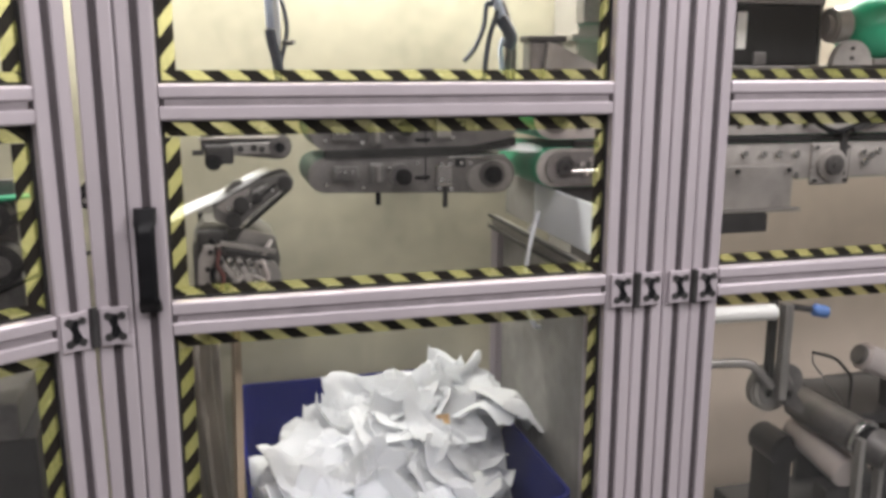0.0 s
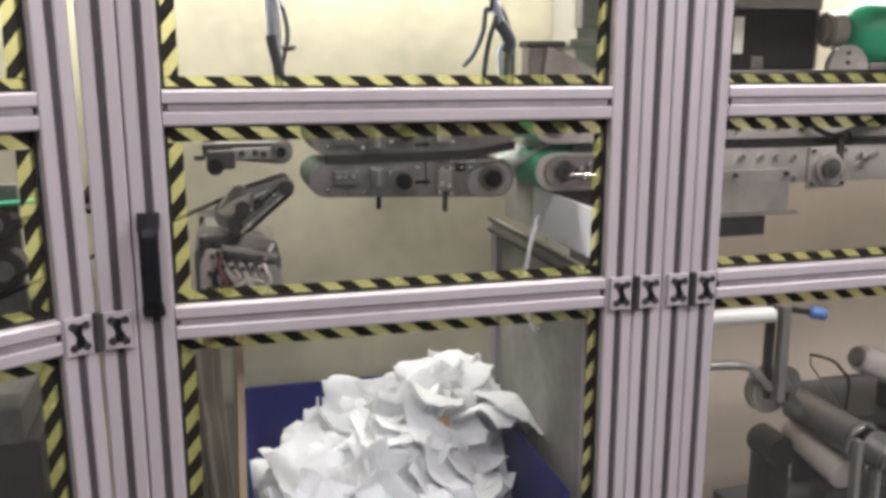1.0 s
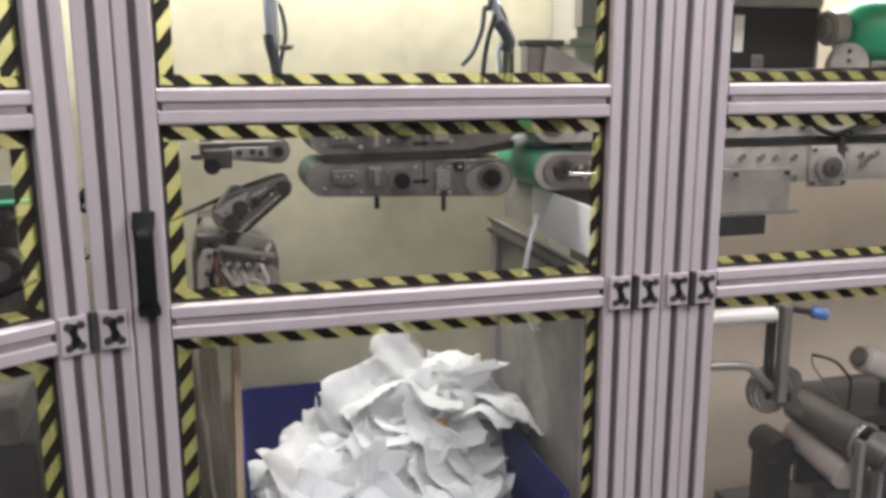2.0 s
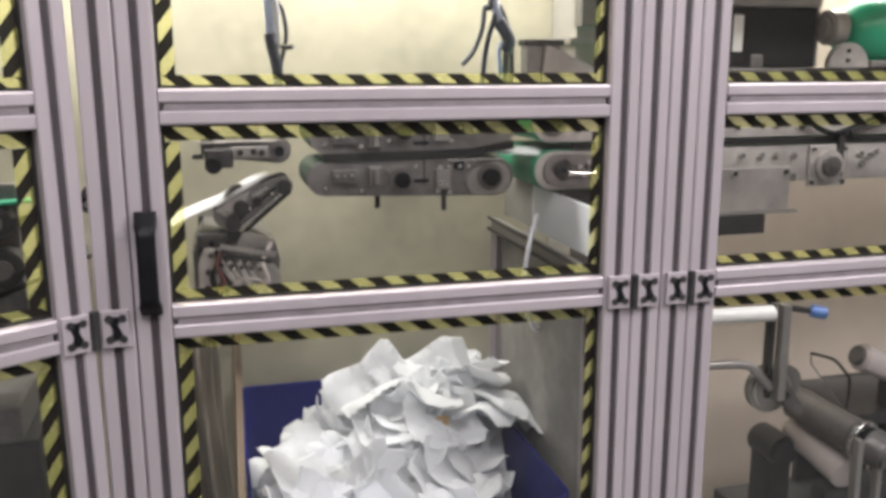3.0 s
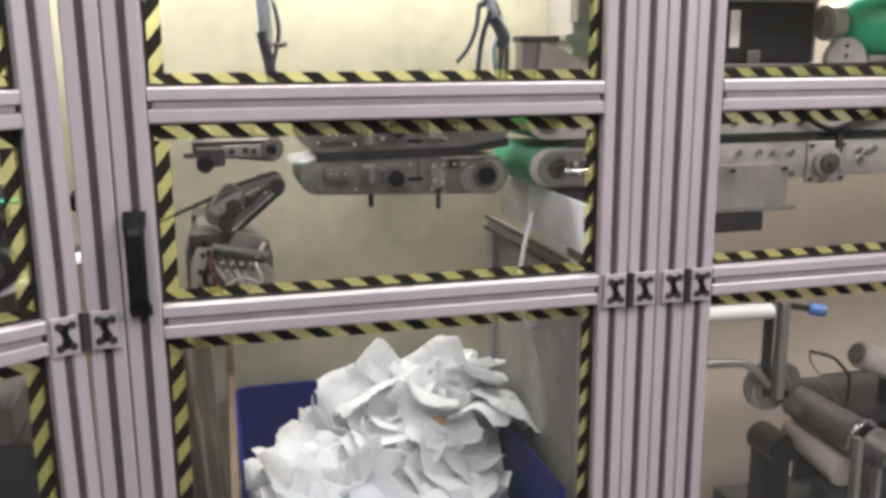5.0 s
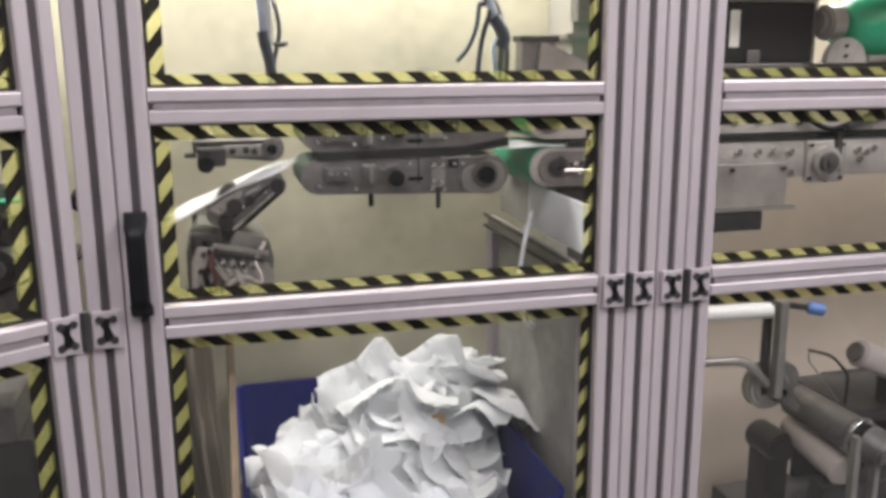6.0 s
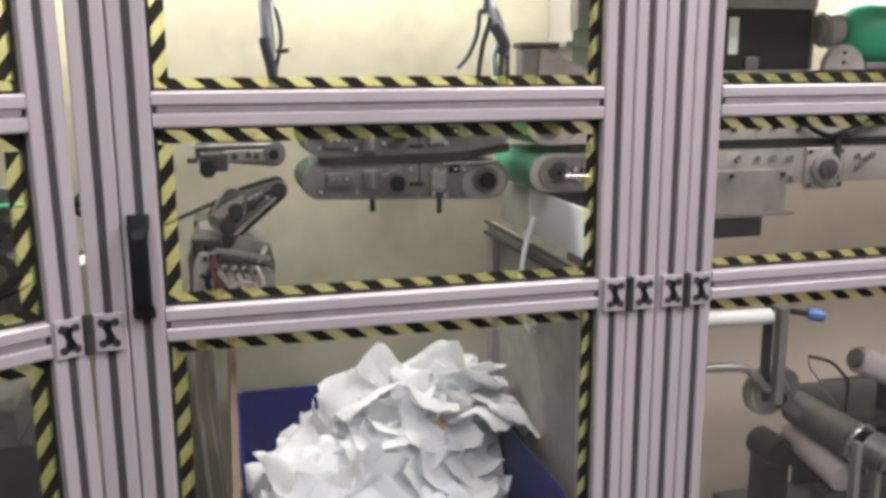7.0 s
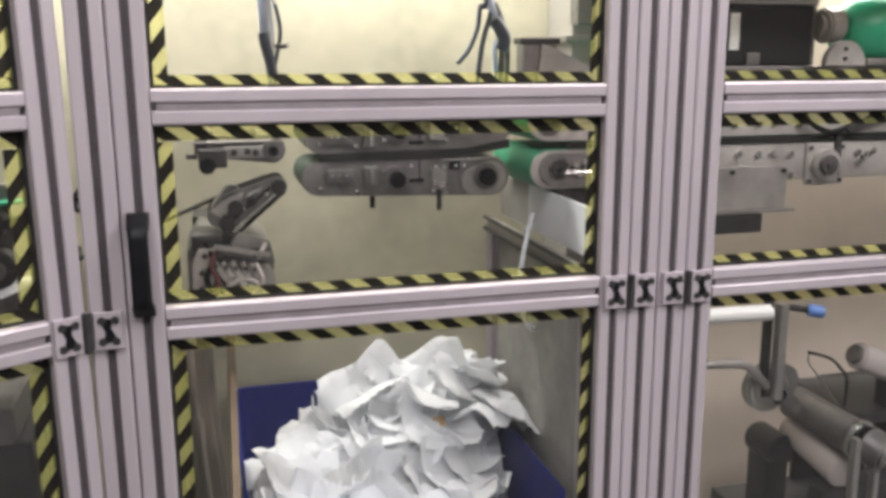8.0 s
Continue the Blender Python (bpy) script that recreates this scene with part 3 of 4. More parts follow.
part("bearing_bracket", box(1.098, Y0 - 0.0045, 1.088, 1.178, Y0 - 0.0005, 1.164, 0.004), M_PLATE_LIGHT, c, "brushed bearing bracket")
screw_set([(1.106, 1.096), (1.106, 1.156), (1.170, 1.096), (1.170, 1.156)], Y0 - 0.004, 0.0035, c, M_DARKSTEEL)
part("cover_plate", box(0.90, Y0 - 0.010, 1.050, 1.058, Y0 - 0.002, 1.127, 0.0015), M_PLATE_LIGHT, c, "grey cover plate")
part("cover_lip", box(0.90, Y0 - 0.016, 1.044, 1.076, Y0 - 0.001, 1.0495, 0.001), M_ALU_RAW, c)
screw_set([(0.945, 1.118), (1.048, 1.118)], Y0 - 0.010, 0.004, c, M_DARKSTEEL)
screw_set([(1.068, 1.107)], Y0, 0.007, c)
part("sensor_box", box(0.90, Y0 - 0.012, 1.008, 1.012, Y0 + 0.03, 1.042, 0.002), M_DARKSTEEL, c, "dark sensor box")
part("sensor_stem", cyl((0.95, Y0 + 0.01, 1.042), (0.95, Y0 + 0.01, 1.10), 0.006, 10), M_STEEL, c)

c = conveyor("belt_conveyor", "long upper conveyor with green belt and steel plates", [(0.604, 1.2145, 0.0335), (1.95, 1.2145, 0.0335)], Y0, Y1 + 0.01, M_GREEN, -0.0005, 0.002, M_PLATE_LIGHT)
boss(0.606, 1.214, 0.024, Y0, c, True, 0.012)
screw_set([(0.95, 1.198), (1.0, 1.2), (1.03, 1.2), (1.08, 1.196), (0.65, 1.2), (1.2, 1.2)], Y0, 0.0045, c, M_DARKSTEEL)
# black strip closing the gap between the long pair
part("drive_belt", box(0.64, Y0 - 0.004, 1.167, 1.94, Y0 + 0.003, 1.1775), M_BELT, c, "black strip along the gap between the conveyors")
tube([(1.075, Y0 - 0.01, 1.235), (1.09, Y0 - 0.014, 1.205), (1.13, Y0 - 0.016, 1.185), (1.17, Y0 - 0.016, 1.192), (1.26, Y0 - 0.016, 1.225)], 0.005, M_BLACK, "cable", c, "dark slack cable")
part("lever", slab([(1.165, 1.192), (1.26, 1.222), (1.27, 1.213), (1.172, 1.182)], Y0 - 0.022, Y0 - 0.012), M_DARKSTEEL, c)
part("bracket", box(1.155, Y0 - 0.010, 1.105, 1.168, Y0 - 0.001, 1.19, 0.002), M_DARKSTEEL, c)

# sloping outfeed conveyor
SL = math.atan2(0.067, 0.162)
TIP = (0.162, 1.1235, 0.0155)
c = conveyor("belt_conveyor", "sloping outfeed conveyor with thin black belts", [TIP, (0.086, 1.066, 0.014), (TIP[0] - 1.25 * math.cos(SL), TIP[1] - 1.25 * math.sin(SL), 0.0175)], 0.255, 0.312, M_BELT, stub=True)
for ch in list(c.children):
    if ch.name.startswith(("side_plate", "bed", "belt")):
        bpy.data.objects.remove(ch)
arm = hull([(0.164, 1.122, 0.0145), (0.100, 1.078, 0.017), (0.072, 1.078, 0.016), (0.09, 1.098, 0.016)])
for y in (0.247, 0.310):
    part("side_plate", slab(arm, y, y + 0.008, 0.001), M_ARM, c)
TS = math.tan(SL)
part("carrying_belt", slab([(0.150, 1.1318), (-0.95, 1.1318 - 1.10 * TS), (-0.95, 1.1280 - 1.10 * TS), (0.150, 1.1280)], 0.312, 0.336), M_BELT, c, "thin black carrying belt")
part("knuckle", slab(hull([(0.094, 1.112, 0.013), (0.076, 1.086, 0.014)]), 0.2555, 0.29, 0.002), M_ARM, c)
for x, z in ((0.100, 1.1035), (0.128, 1.1145)):
    part("bright_slot", slab([(x - 0.012, z - 0.008), (x + 0.011, z + 0.0035), (x + 0.011, z + 0.0085), (x - 0.012, z - 0.002)], 0.2440, 0.2478), M_STEEL, c, "bright slot")
part("belt_edge", slab([(0.169, 1.1215), (0.1715, 1.1185), (0.0945, 1.0545), (0.092, 1.0575)], 0.2405, 0.2465), M_STEEL, c, "bright steel strip")
part("lower_belt", slab([(0.173, 1.1170), (0.1755, 1.1130), (0.0985, 1.0480), (0.0955, 1.0520)], 0.2405, 0.2465), M_BELT, c, "black lower belt")
part("plate_seam", slab([(0.150, 1.122), (0.152, 1.119), (0.088, 1.066), (0.086, 1.069)], 0.2455, 0.2475), M_BLACK, c)
part("cover_plate", slab([(0.060, 1.088), (0.082, 1.104), (0.112, 1.117), (0.104, 1.098), (0.075, 1.078)], 0.2435, 0.2475, 0.001), M_PLATE_LIGHT, c, "pale cover plate")
for x, z, r in ((0.164, 1.122, 0.0115), (0.122, 1.100, 0.008), (0.085, 1.067, 0.012), (0.098, 1.092, 0.012)):
    part("pulley", cyl((x, 0.238, z), (x, 0.249, z), r, 20, bevel=0.001), M_DARKSTEEL, c, smooth=True)
screw_set([(0.146, 1.112), (0.11, 1.09), (0.078, 1.086)], 0.247, 0.0035, c)

# small hold-down conveyor above it
c = conveyor("belt_conveyor", "small hold-down belt with dark motor and pulley", [(0.066, 1.183, 0.013), (0.158, 1.178, 0.0185)], 0.25, 0.295, M_BELT)
part("motor", box(0.048, 0.226, 1.155, 0.090, 0.251, 1.184, 0.004), M_DARKSTEEL, c)
part("motor_cap", cyl((0.060, 0.216, 1.160), (0.060, 0.2265, 1.160), 0.0125, 20, bevel=0.002), M_BLACK, c, smooth=True)
part("top_rail", box(0.040, 0.238, 1.1905, 0.156, 0.250, 1.1945, 0.001), M_ALU_RAW, c)
part("tab", box(0.030, 0.24, 1.168, 0.047, 0.25, 1.176, 0.002), M_DARKSTEEL, c)
part("pulley", cyl((0.158, 0.236, 1.178), (0.158, 0.252, 1.178), 0.016, 24, bevel=0.002), M_PLATE, c, smooth=True)
part("hub", cyl((0.158, 0.230, 1.178), (0.158, 0.237, 1.178), 0.008, 16), M_BLACK, c, smooth=True)
part("arm_bar", box(0.085, 0.238, 1.168, 0.15, 0.250, 1.186, 0.002), M_ALU_RAW, c)
screw_set([(0.10, 1.177), (0.12, 1.178), (0.132, 1.176)], 0.238, 0.005, c, M_DARKSTEEL)
part("tab", box(0.043, 0.24, 1.175, 0.062, 0.25, 1.198, 0.002), M_DARKSTEEL, c)


def drive_unit():
    """Motor with clamps and stub pipes under the sloping conveyor."""
    t = thing("drive_unit", "grey drive motor with clamps, on a dark foot bracket", "motor")
    part("body", cyl((0.088, 0.235, 0.995), (0.088, 0.42, 0.995), 0.036, 28, bevel=0.004), M_ARM, t, smooth=True)
    part("housing", slab([(0.022, 0.955), (0.150, 0.955), (0.156, 1.0), (0.150, 1.028), (0.118, 1.048), (0.040, 1.052), (0.022, 1.02)], 0.27, 0.42, 0.004), M_ARM, t, "dark greasy housing")
    for k in range(5):
        part("fin", box(0.030 + 0.022 * k, 0.262, 0.958, 0.036 + 0.022 * k, 0.2705, 1.012, 0.001), M_PLATE, t)
    tube([(0.05, 0.23, 1.045), (0.06, 0.21, 1.02), (0.05, 0.205, 0.99), (0.062, 0.215, 0.965), (0.075, 0.23, 0.957)], 0.0045, M_BLACK, "motor_cable", t)
    tube([(0.14, 0.235, 1.035), (0.125, 0.21, 1.012), (0.132, 0.205, 0.985), (0.118, 0.215, 0.962)], 0.0035, M_PALESTEEL, "air_line", t)
    part("end_ring", cyl((0.125, 0.215, 0.982), (0.125, 0.24, 0.982), 0.027, 24, bevel=0.004), M_ALU_RAW, t, smooth=True)
    part("foot", box(0.045, 0.24, 0.942, 0.148, 0.70, 0.972, 0.003), M_DARKSTEEL, t)
    part("upright", box(0.03, 0.43, 0.95, 0.13, 0.52, 1.05, 0.003), M_DARKSTEEL, t)
    plate = part("side_bracket", slab([(0.028, 0.962), (0.052, 0.960), (0.060, 0.985), (0.056, 1.012), (0.066, 1.036), (0.040, 1.036), (0.030, 1.012)], 0.214, 0.222, 0.0015), M_PLATE_LIGHT, t, "pale bracket with bolts")
    for x, z in ((0.042, 0.975), (0.044, 1.0), (0.049, 1.026)):
        part("bolt", cyl((x, 0.209, z), (x, 0.215, z), 0.0042, 10), M_DARKSTEEL, plate)
    for k in range(5):
        f = part("clamp", box(-0.0045, -0.010, -0.021, 0.0045, 0.010, 0.021, 0.002), M_STEEL if k % 2 else M_PLATE_LIGHT, t)
        f.matrix_basis = pose(0.071 + 0.0125 * k, 0.222 - 0.002 * (k % 3), 1.000 - 0.0025 * k, 0, -34 + 5 * k, 4 * k)
        part("bolt", cyl((0.0, -0.0135, 0.012), (0.0, -0.009, 0.012), 0.0034, 10), M_DARKSTEEL, f)
    part("stay_bar", slab([(0.062, 1.036), (0.064, 1.043), (0.146, 1.026), (0.144, 1.019)], 0.206, 0.214, 0.001), M_ALU_RAW, t)
    part("stay_bar", slab([(0.070, 1.024), (0.072, 1.029), (0.140, 1.014), (0.138, 1.009)], 0.206, 0.214, 0.001), M_DARKSTEEL, t)
    tube([(0.062, 0.205, 1.030), (0.058, 0.200, 1.008), (0.066, 0.200, 0.990), (0.062, 0.205, 0.970)], 0.0028, M_COPPER, "red_wire", t, "reddish wire")
    arc = [(0.104 + 0.027 * math.cos(radians(a)), 0.213, 0.962 + 0.024 * math.sin(radians(a))) for a in range(-10, 200, 15)]
    tube(arc, 0.0046, M_PLATE_LIGHT, "clamp_ring", t, "pale clamp ring")
    part("terminal_cover", box(0.03, 0.225, 1.03, 0.075, 0.2695, 1.056, 0.005), M_DARKSTEEL, t)
    part("mount", slab([(0.085, 1.03), (0.14, 1.028), (0.148, 1.04), (0.1, 1.055)], 0.236, 0.25, 0.001), M_ALU_RAW, t)


drive_unit()


# ---------- fittings behind the upper panes ----------
def hanging_lead(x, label, sleeve, strands):
    t = thing("hanging_lead", label, "cable", "hanging leads")
    part("anchor", box(x - 0.02, 0.40, 1.985, x + 0.02, 0.70, 2.0, 0.002), M_ALU_RAW, t)
    for pts, r, m, n in strands:
        tube(pts, r, m, n, t)
    if sleeve:
        tube(sleeve, 0.0085, M_PALETUBE, "sleeve", t, "pale wrapped sleeve")
    return t


hanging_lead(0.165, "bundle of blue and white air tubes hanging down", [(0.163, 0.38, 1.46), (0.164, 0.38, 1.415), (0.166, 0.38, 1.385), (0.168, 0.378, 1.358)], [
    ([(0.16, 0.42, 1.986), (0.158, 0.41, 1.7), (0.159, 0.385, 1.45), (0.160, 0.38, 1.39), (0.162, 0.376, 1.345), (0.168, 0.375, 1.31), (0.172, 0.39, 1.262), (0.17, 0.40, 1.242)], 0.0062, M_PALETUBE, "air_tube"),
    ([(0.165, 0.42, 1.986), (0.166, 0.41, 1.7), (0.170, 0.385, 1.45), (0.172, 0.372, 1.39), (0.172, 0.372, 1.35), (0.170, 0.372, 1.315)], 0.0055, M_SHEET, "air_tube"),
    ([(0.17, 0.42, 1.986), (0.168, 0.41, 1.7), (0.172, 0.385, 1.44), (0.183, 0.38, 1.395), (0.188, 0.376, 1.361), (0.184, 0.372, 1.335), (0.176, 0.374, 1.30), (0.176, 0.39, 1.262), (0.176, 0.4, 1.242)], 0.0036, M_CABLE, "air_tube"),
    ([(0.160, 0.368, 1.355), (0.163, 0.366, 1.335), (0.169, 0.368, 1.31), (0.173, 0.376, 1.285)], 0.0092, M_CABLE, "dark_fitting"),
    ([(0.180, 0.372, 1.336), (0.188, 0.360, 1.334), (0.197, 0.352, 1.336)], 0.0042, M_PLATE, "fitting")])
hanging_lead(0.545, "dark looped cables with a pale sleeve hanging down", [(0.545, 0.40, 1.445), (0.549, 0.385, 1.41), (0.556, 0.38, 1.385), (0.562, 0.38, 1.362)], [
    ([(0.546, 0.42, 1.986), (0.546, 0.40, 1.6), (0.541, 0.38, 1.417), (0.530, 0.378, 1.402), (0.524, 0.375, 1.365), (0.508, 0.372, 1.329), (0.487, 0.368, 1.306)], 0.0042, M_CABLE, "cable"),
    ([(0.552, 0.385, 1.40), (0.547, 0.376, 1.384), (0.536, 0.374, 1.353), (0.529, 0.376, 1.31), (0.526, 0.385, 1.243)], 0.0046, M_CABLE, "cable"),
    ([(0.549, 0.42, 1.70), (0.548, 0.39, 1.425), (0.559, 0.382, 1.406), (0.572, 0.38, 1.373), (0.580, 0.378, 1.33), (0.582, 0.385, 1.245)], 0.0046, M_PLATE, "cable"),
    ([(0.556, 0.378, 1.378), (0.566, 0.372, 1.362), (0.572, 0.37, 1.345), (0.566, 0.372, 1.328)], 0.0115, M_CABLE, "dark_fitting"),
    ([(0.560, 0.374, 1.345), (0.555, 0.374, 1.325), (0.560, 0.38, 1.29), (0.56, 0.385, 1.245)], 0.0045, M_PALETUBE, "air_tube"),
    ([(0.570, 0.374, 1.335), (0.568, 0.374, 1.31), (0.570, 0.38, 1.28), (0.572, 0.385, 1.245)], 0.0055, M_PLATE, "cable")])


def valve_box():
    t = thing("valve_box", "dark grey valve box with a sloping arm", "box")
    part("body", box(0.570, 0.27, 1.252, 0.630, 0.305, 1.336, 0.004), M_PLATE, t)
    part("lid", box(0.566, 0.266, 1.3365, 0.634, 0.308, 1.347, 0.003), M_DARKSTEEL, t)
    part("arm", slab([(0.600, 1.338), (0.628, 1.328), (0.70, 1.294), (0.70, 1.252), (0.590, 1.252)], 0.262, 0.275, 0.001), M_ALU_RAW, t)


valve_box()
t = thing("upright_column", "grey enamelled column at the back of the machine", "column")
part("shaft", box(0.778, 0.56, 0.0, 0.832, 0.69, 1.97, 0.003), M_GREYP, t)
part("collar", box(0.76, 0.545, 1.345, 0.85, 0.69, 1.358, 0.002), M_ALU_RAW, t)
part("junction_box", box(0.772, 0.52, 1.378, 0.826, 0.559, 1.46, 0.003), M_PLATE, t)
t = thing("rating_plate", "small pale plate with unreadable grey lines", "plate")
part("sheet", box(0.486, 0.6975, 1.274, 0.534, 0.6999, 1.278), M_WHITE, t)
for k in range(3):
    part("text_bar", box(0.490, 0.6968, 1.278 + k * 0.005, 0.527 - 0.004 * k, 0.6975, 1.2805 + k * 0.005), M_GREYP, t)


# ---------- right bay, upper ----------
def control_box():
    t = thing("control_box", "black box with a pale label on the conveyor frame", "box")
    part("body", box(0.905, 0.24, 1.300, 1.095, 0.38, 1.402, 0.004), M_RUBBER, t)
    part("cap", box(0.90, 0.235, 1.4025, 1.10, 0.385, 1.424, 0.003), M_ALU_RAW, t)
    part("label_strip", box(0.930, 0.2372, 1.327, 0.948, 0.2402, 1.388), M_WHITE, t, "blank white label strip")
    part("base", box(0.90, 0.23, 1.246, 1.28, 0.40, 1.2995, 0.003), M_PLATE, t)
    part("latch", box(0.965, 0.236, 1.300, 0.99, 0.2398, 1.322, 0.002), M_PLATE, t)
    part("side_post", box(1.098, 0.26, 1.30, 1.116, 0.36, 1.46, 0.003), M_ALU_RAW, t)


control_box()


def green_motor():
    t = thing("geared_motor", "green cylindrical motor with grey flange on a bracket", "motor")
    bm = bmesh.new()
    rings = []
    for x, r in ((1.152, 0.030), (1.156, 0.038), (1.165, 0.046), (1.178, 0.0525), (1.195, 0.0565), (1.215, 0.058), (1.40, 0.058), (1.42, 0.05)):
        rings.append([bm.verts.new((x, 0.25 + r * math.cos(math.pi * k / 20), 1.362 + r * math.sin(math.pi * k / 20))) for k in range(40)])
    for a, b in zip(rings, rings[1:]):
        for k in range(40):
            bm.faces.new((a[k], a[(k + 1) % 40], b[(k + 1) % 40], b[k]))
    bm.faces.new(rings[0])
    bm.faces.new(rings[-1])
    part("body", bm, M_GREENP, t, smooth=True)
    part("flange", cyl((1.118, 0.25, 1.368), (1.1525, 0.25, 1.370), 0.031, 28, bevel=0.004), M_PLATE_LIGHT, t, smooth=True)
    part("coupling", cyl((1.1110, 0.25, 1.368), (1.1175, 0.25, 1.368), 0.018, 20), M_PLATE_LIGHT, t, smooth=True)
    o = [(1.084 + 0.040 - 0.040 * math.cos(math.pi * k / 14), 1.2998 + 0.042 * math.sin(math.pi * k / 14)) for k in range(15)]
    b = part("bracket", slab(o, 0.185, 0.20, 0.001), M_PLATE_LIGHT, t)
    for x, z in ((1.120, 1.328), (1.120, 1.312)):
        part("bolt", cyl((x, 0.181, z), (x, 0.187, z), 0.003, 10), M_DARKSTEEL, b)
    part("saddle", box(1.18, 0.20, 1.2997, 1.40, 0.30, 1.312, 0.003), M_ALU_RAW, t)


green_motor()


# ---------- right bay, lower ----------
def splicer():
    """Unwind stand with rollers below the long conveyors."""
    t = thing("unwind_stand", "dark steel unwind stand with shiny rollers and guide bars", "machine")
    part("cover_tube", cyl((0.70, 0.20, 0.872), (1.024, 0.20, 0.866), 0.0145, 24, bevel=0.003), M_WHITE, t, "white tube cover", True)
    part("hanger", box(1.036, 0.185, 0.70, 1.052, 0.205, 0.882, 0.002), M_ALU_RAW, t)
    part("hanger_back", box(1.0255, 0.206, 0.70, 1.036, 0.225, 0.882, 0.002), M_DARKSTEEL, t)
    tube([(0.70, 0.20, 0.784), (0.92, 0.20, 0.778), (0.975, 0.20, 0.772), (0.995, 0.20, 0.758), (1.032, 0.205, 0.722)], 0.0085, M_ALU_RAW, "guide_bar", t)
    part("rod", cyl((1.05, 0.20, 0.875), (1.105, 0.20, 0.864), 0.006, 12), M_DARKSTEEL, t)
    part("knob", cyl((1.100, 0.20, 0.865), (1.128, 0.19, 0.860), 0.0115, 20, bevel=0.003), M_BLUETUBE, t, "blue plastic knob", True)
    part("wheel", cyl((1.045, 0.215, 0.712), (1.045, 0.24, 0.712), 0.046, 40, bevel=0.005), M_GREYP, t, smooth=True)
    part("wheel_rim", cyl((1.049, 0.212, 0.712), (1.049, 0.2155, 0.712), 0.036, 36, bevel=0.001), M_ALU_RAW, t, smooth=True)
    part("guide_disc", cyl((1.074, 0.214, 0.722), (1.074, 0.226, 0.722), 0.034, 32, bevel=0.003), M_PLATE, t, smooth=True)
    part("wheel_hub", cyl((1.056, 0.19, 0.708), (1.056, 0.214, 0.708), 0.014, 24, bevel=0.004), M_PLATE, t, smooth=True)
    part("yoke", slab([(1.040, 0.75), (1.055, 0.75), (1.078, 0.70), (1.10, 0.676), (1.092, 0.664), (1.05, 0.69)], 0.19, 0.21, 0.004), M_PLATE, t)
    part("roller", cyl((1.164, 0.300, 0.643), (1.171, 0.125, 0.638), 0.0335, 36, bevel=0.003), M_PLATE, t, smooth=True)
    part("roller_collar", cyl((1.171, 0.125, 0.638), (1.173, 0.116, 0.637), 0.0370, 36, bevel=0.001), M_STEEL, t, smooth=True)
    part("roller_groove", cyl((1.173, 0.116, 0.637), (1.173, 0.107, 0.637), 0.030, 28), M_BLACK, t, smooth=True)
    part("roller_cap", cyl((1.173, 0.107, 0.637), (1.191, 0.070, 0.626), 0.034, 32, bevel=0.006), M_PLATE, t, smooth=True)
    part("cap_hub", cyl((1.191, 0.070, 0.626), (1.190, 0.060, 0.626), 0.014, 24, bevel=0.002), M_STEEL, t, smooth=True)
    part("lower_roller", cyl((1.174, 0.310, 0.582), (1.163, 0.140, 0.562), 0.030, 28, bevel=0.003), M_PALESTEEL, t, "pale lower roller", True)
    part("table", slab([(1.225, 0.625), (1.50, 0.615), (1.50, 0.640), (1.225, 0.648)], 0.20, 0.40, 0.003), M_DARKSTEEL, t)
    part("shiny_roller", cyl((1.216, 0.20, 0.768), (1.36, 0.195, 0.706), 0.0262, 32, bevel=0.004), M_PALESTEEL, t, smooth=True)
    part("roller_end", cyl((1.2085, 0.20, 0.7715), (1.217, 0.20, 0.7675), 0.019, 24, bevel=0.002), M_PLATE, t, smooth=True)
    part("roller_stay", box(1.31, 0.205, 0.50, 1.335, 0.25, 0.725, 0.003), M_DARKSTEEL, t)
    tube([(1.127, 0.22, 0.774), (1.150, 0.22, 0.768), (1.178, 0.22, 0.757), (1.200, 0.222, 0.738), (1.222, 0.225, 0.710), (1.235, 0.24, 0.645)], 0.0030, M_DARKSTEEL, "wire", t)
    tube([(1.127, 0.22, 0.768), (1.134, 0.225, 0.750), (1.155, 0.23, 0.728), (1.23, 0.25, 0.645)], 0.0018, M_ALU_RAW, "wire", t)
    part("front_leg", box(1.136, 0.085, 0.0, 1.148, 0.102, 0.655, 0.002), M_ALU_RAW, t)
    part("front_leg", box(1.182, 0.085, 0.0, 1.192, 0.102, 0.625, 0.002), M_ALU_RAW, t)
    part("motor", cyl((1.128, 0.27, 0.550), (1.128, 0.36, 0.550), 0.032, 28, bevel=0.006), M_DARKSTEEL, t, smooth=True)
    part("motor_foot", box(1.103, 0.28, 0.40, 1.150, 0.35, 0.530, 0.005), M_DARKSTEEL, t)
    part("cross_beam", box(1.12, 0.14, 0.49, 1.48, 0.18, 0.535, 0.003), M_DARKSTEEL, t)
    part("side_plate", slab([(1.27, 0.0), (1.46, 0.0), (1.46, 0.635), (1.33, 0.635), (1.27, 0.60)], 0.42, 0.435, 0.002), M_DARKSTEEL, t)
    part("base", box(1.08, 0.12, 0.0, 1.48, 0.44, 0.40, 0.005), M_DARKSTEEL, t)


splicer()

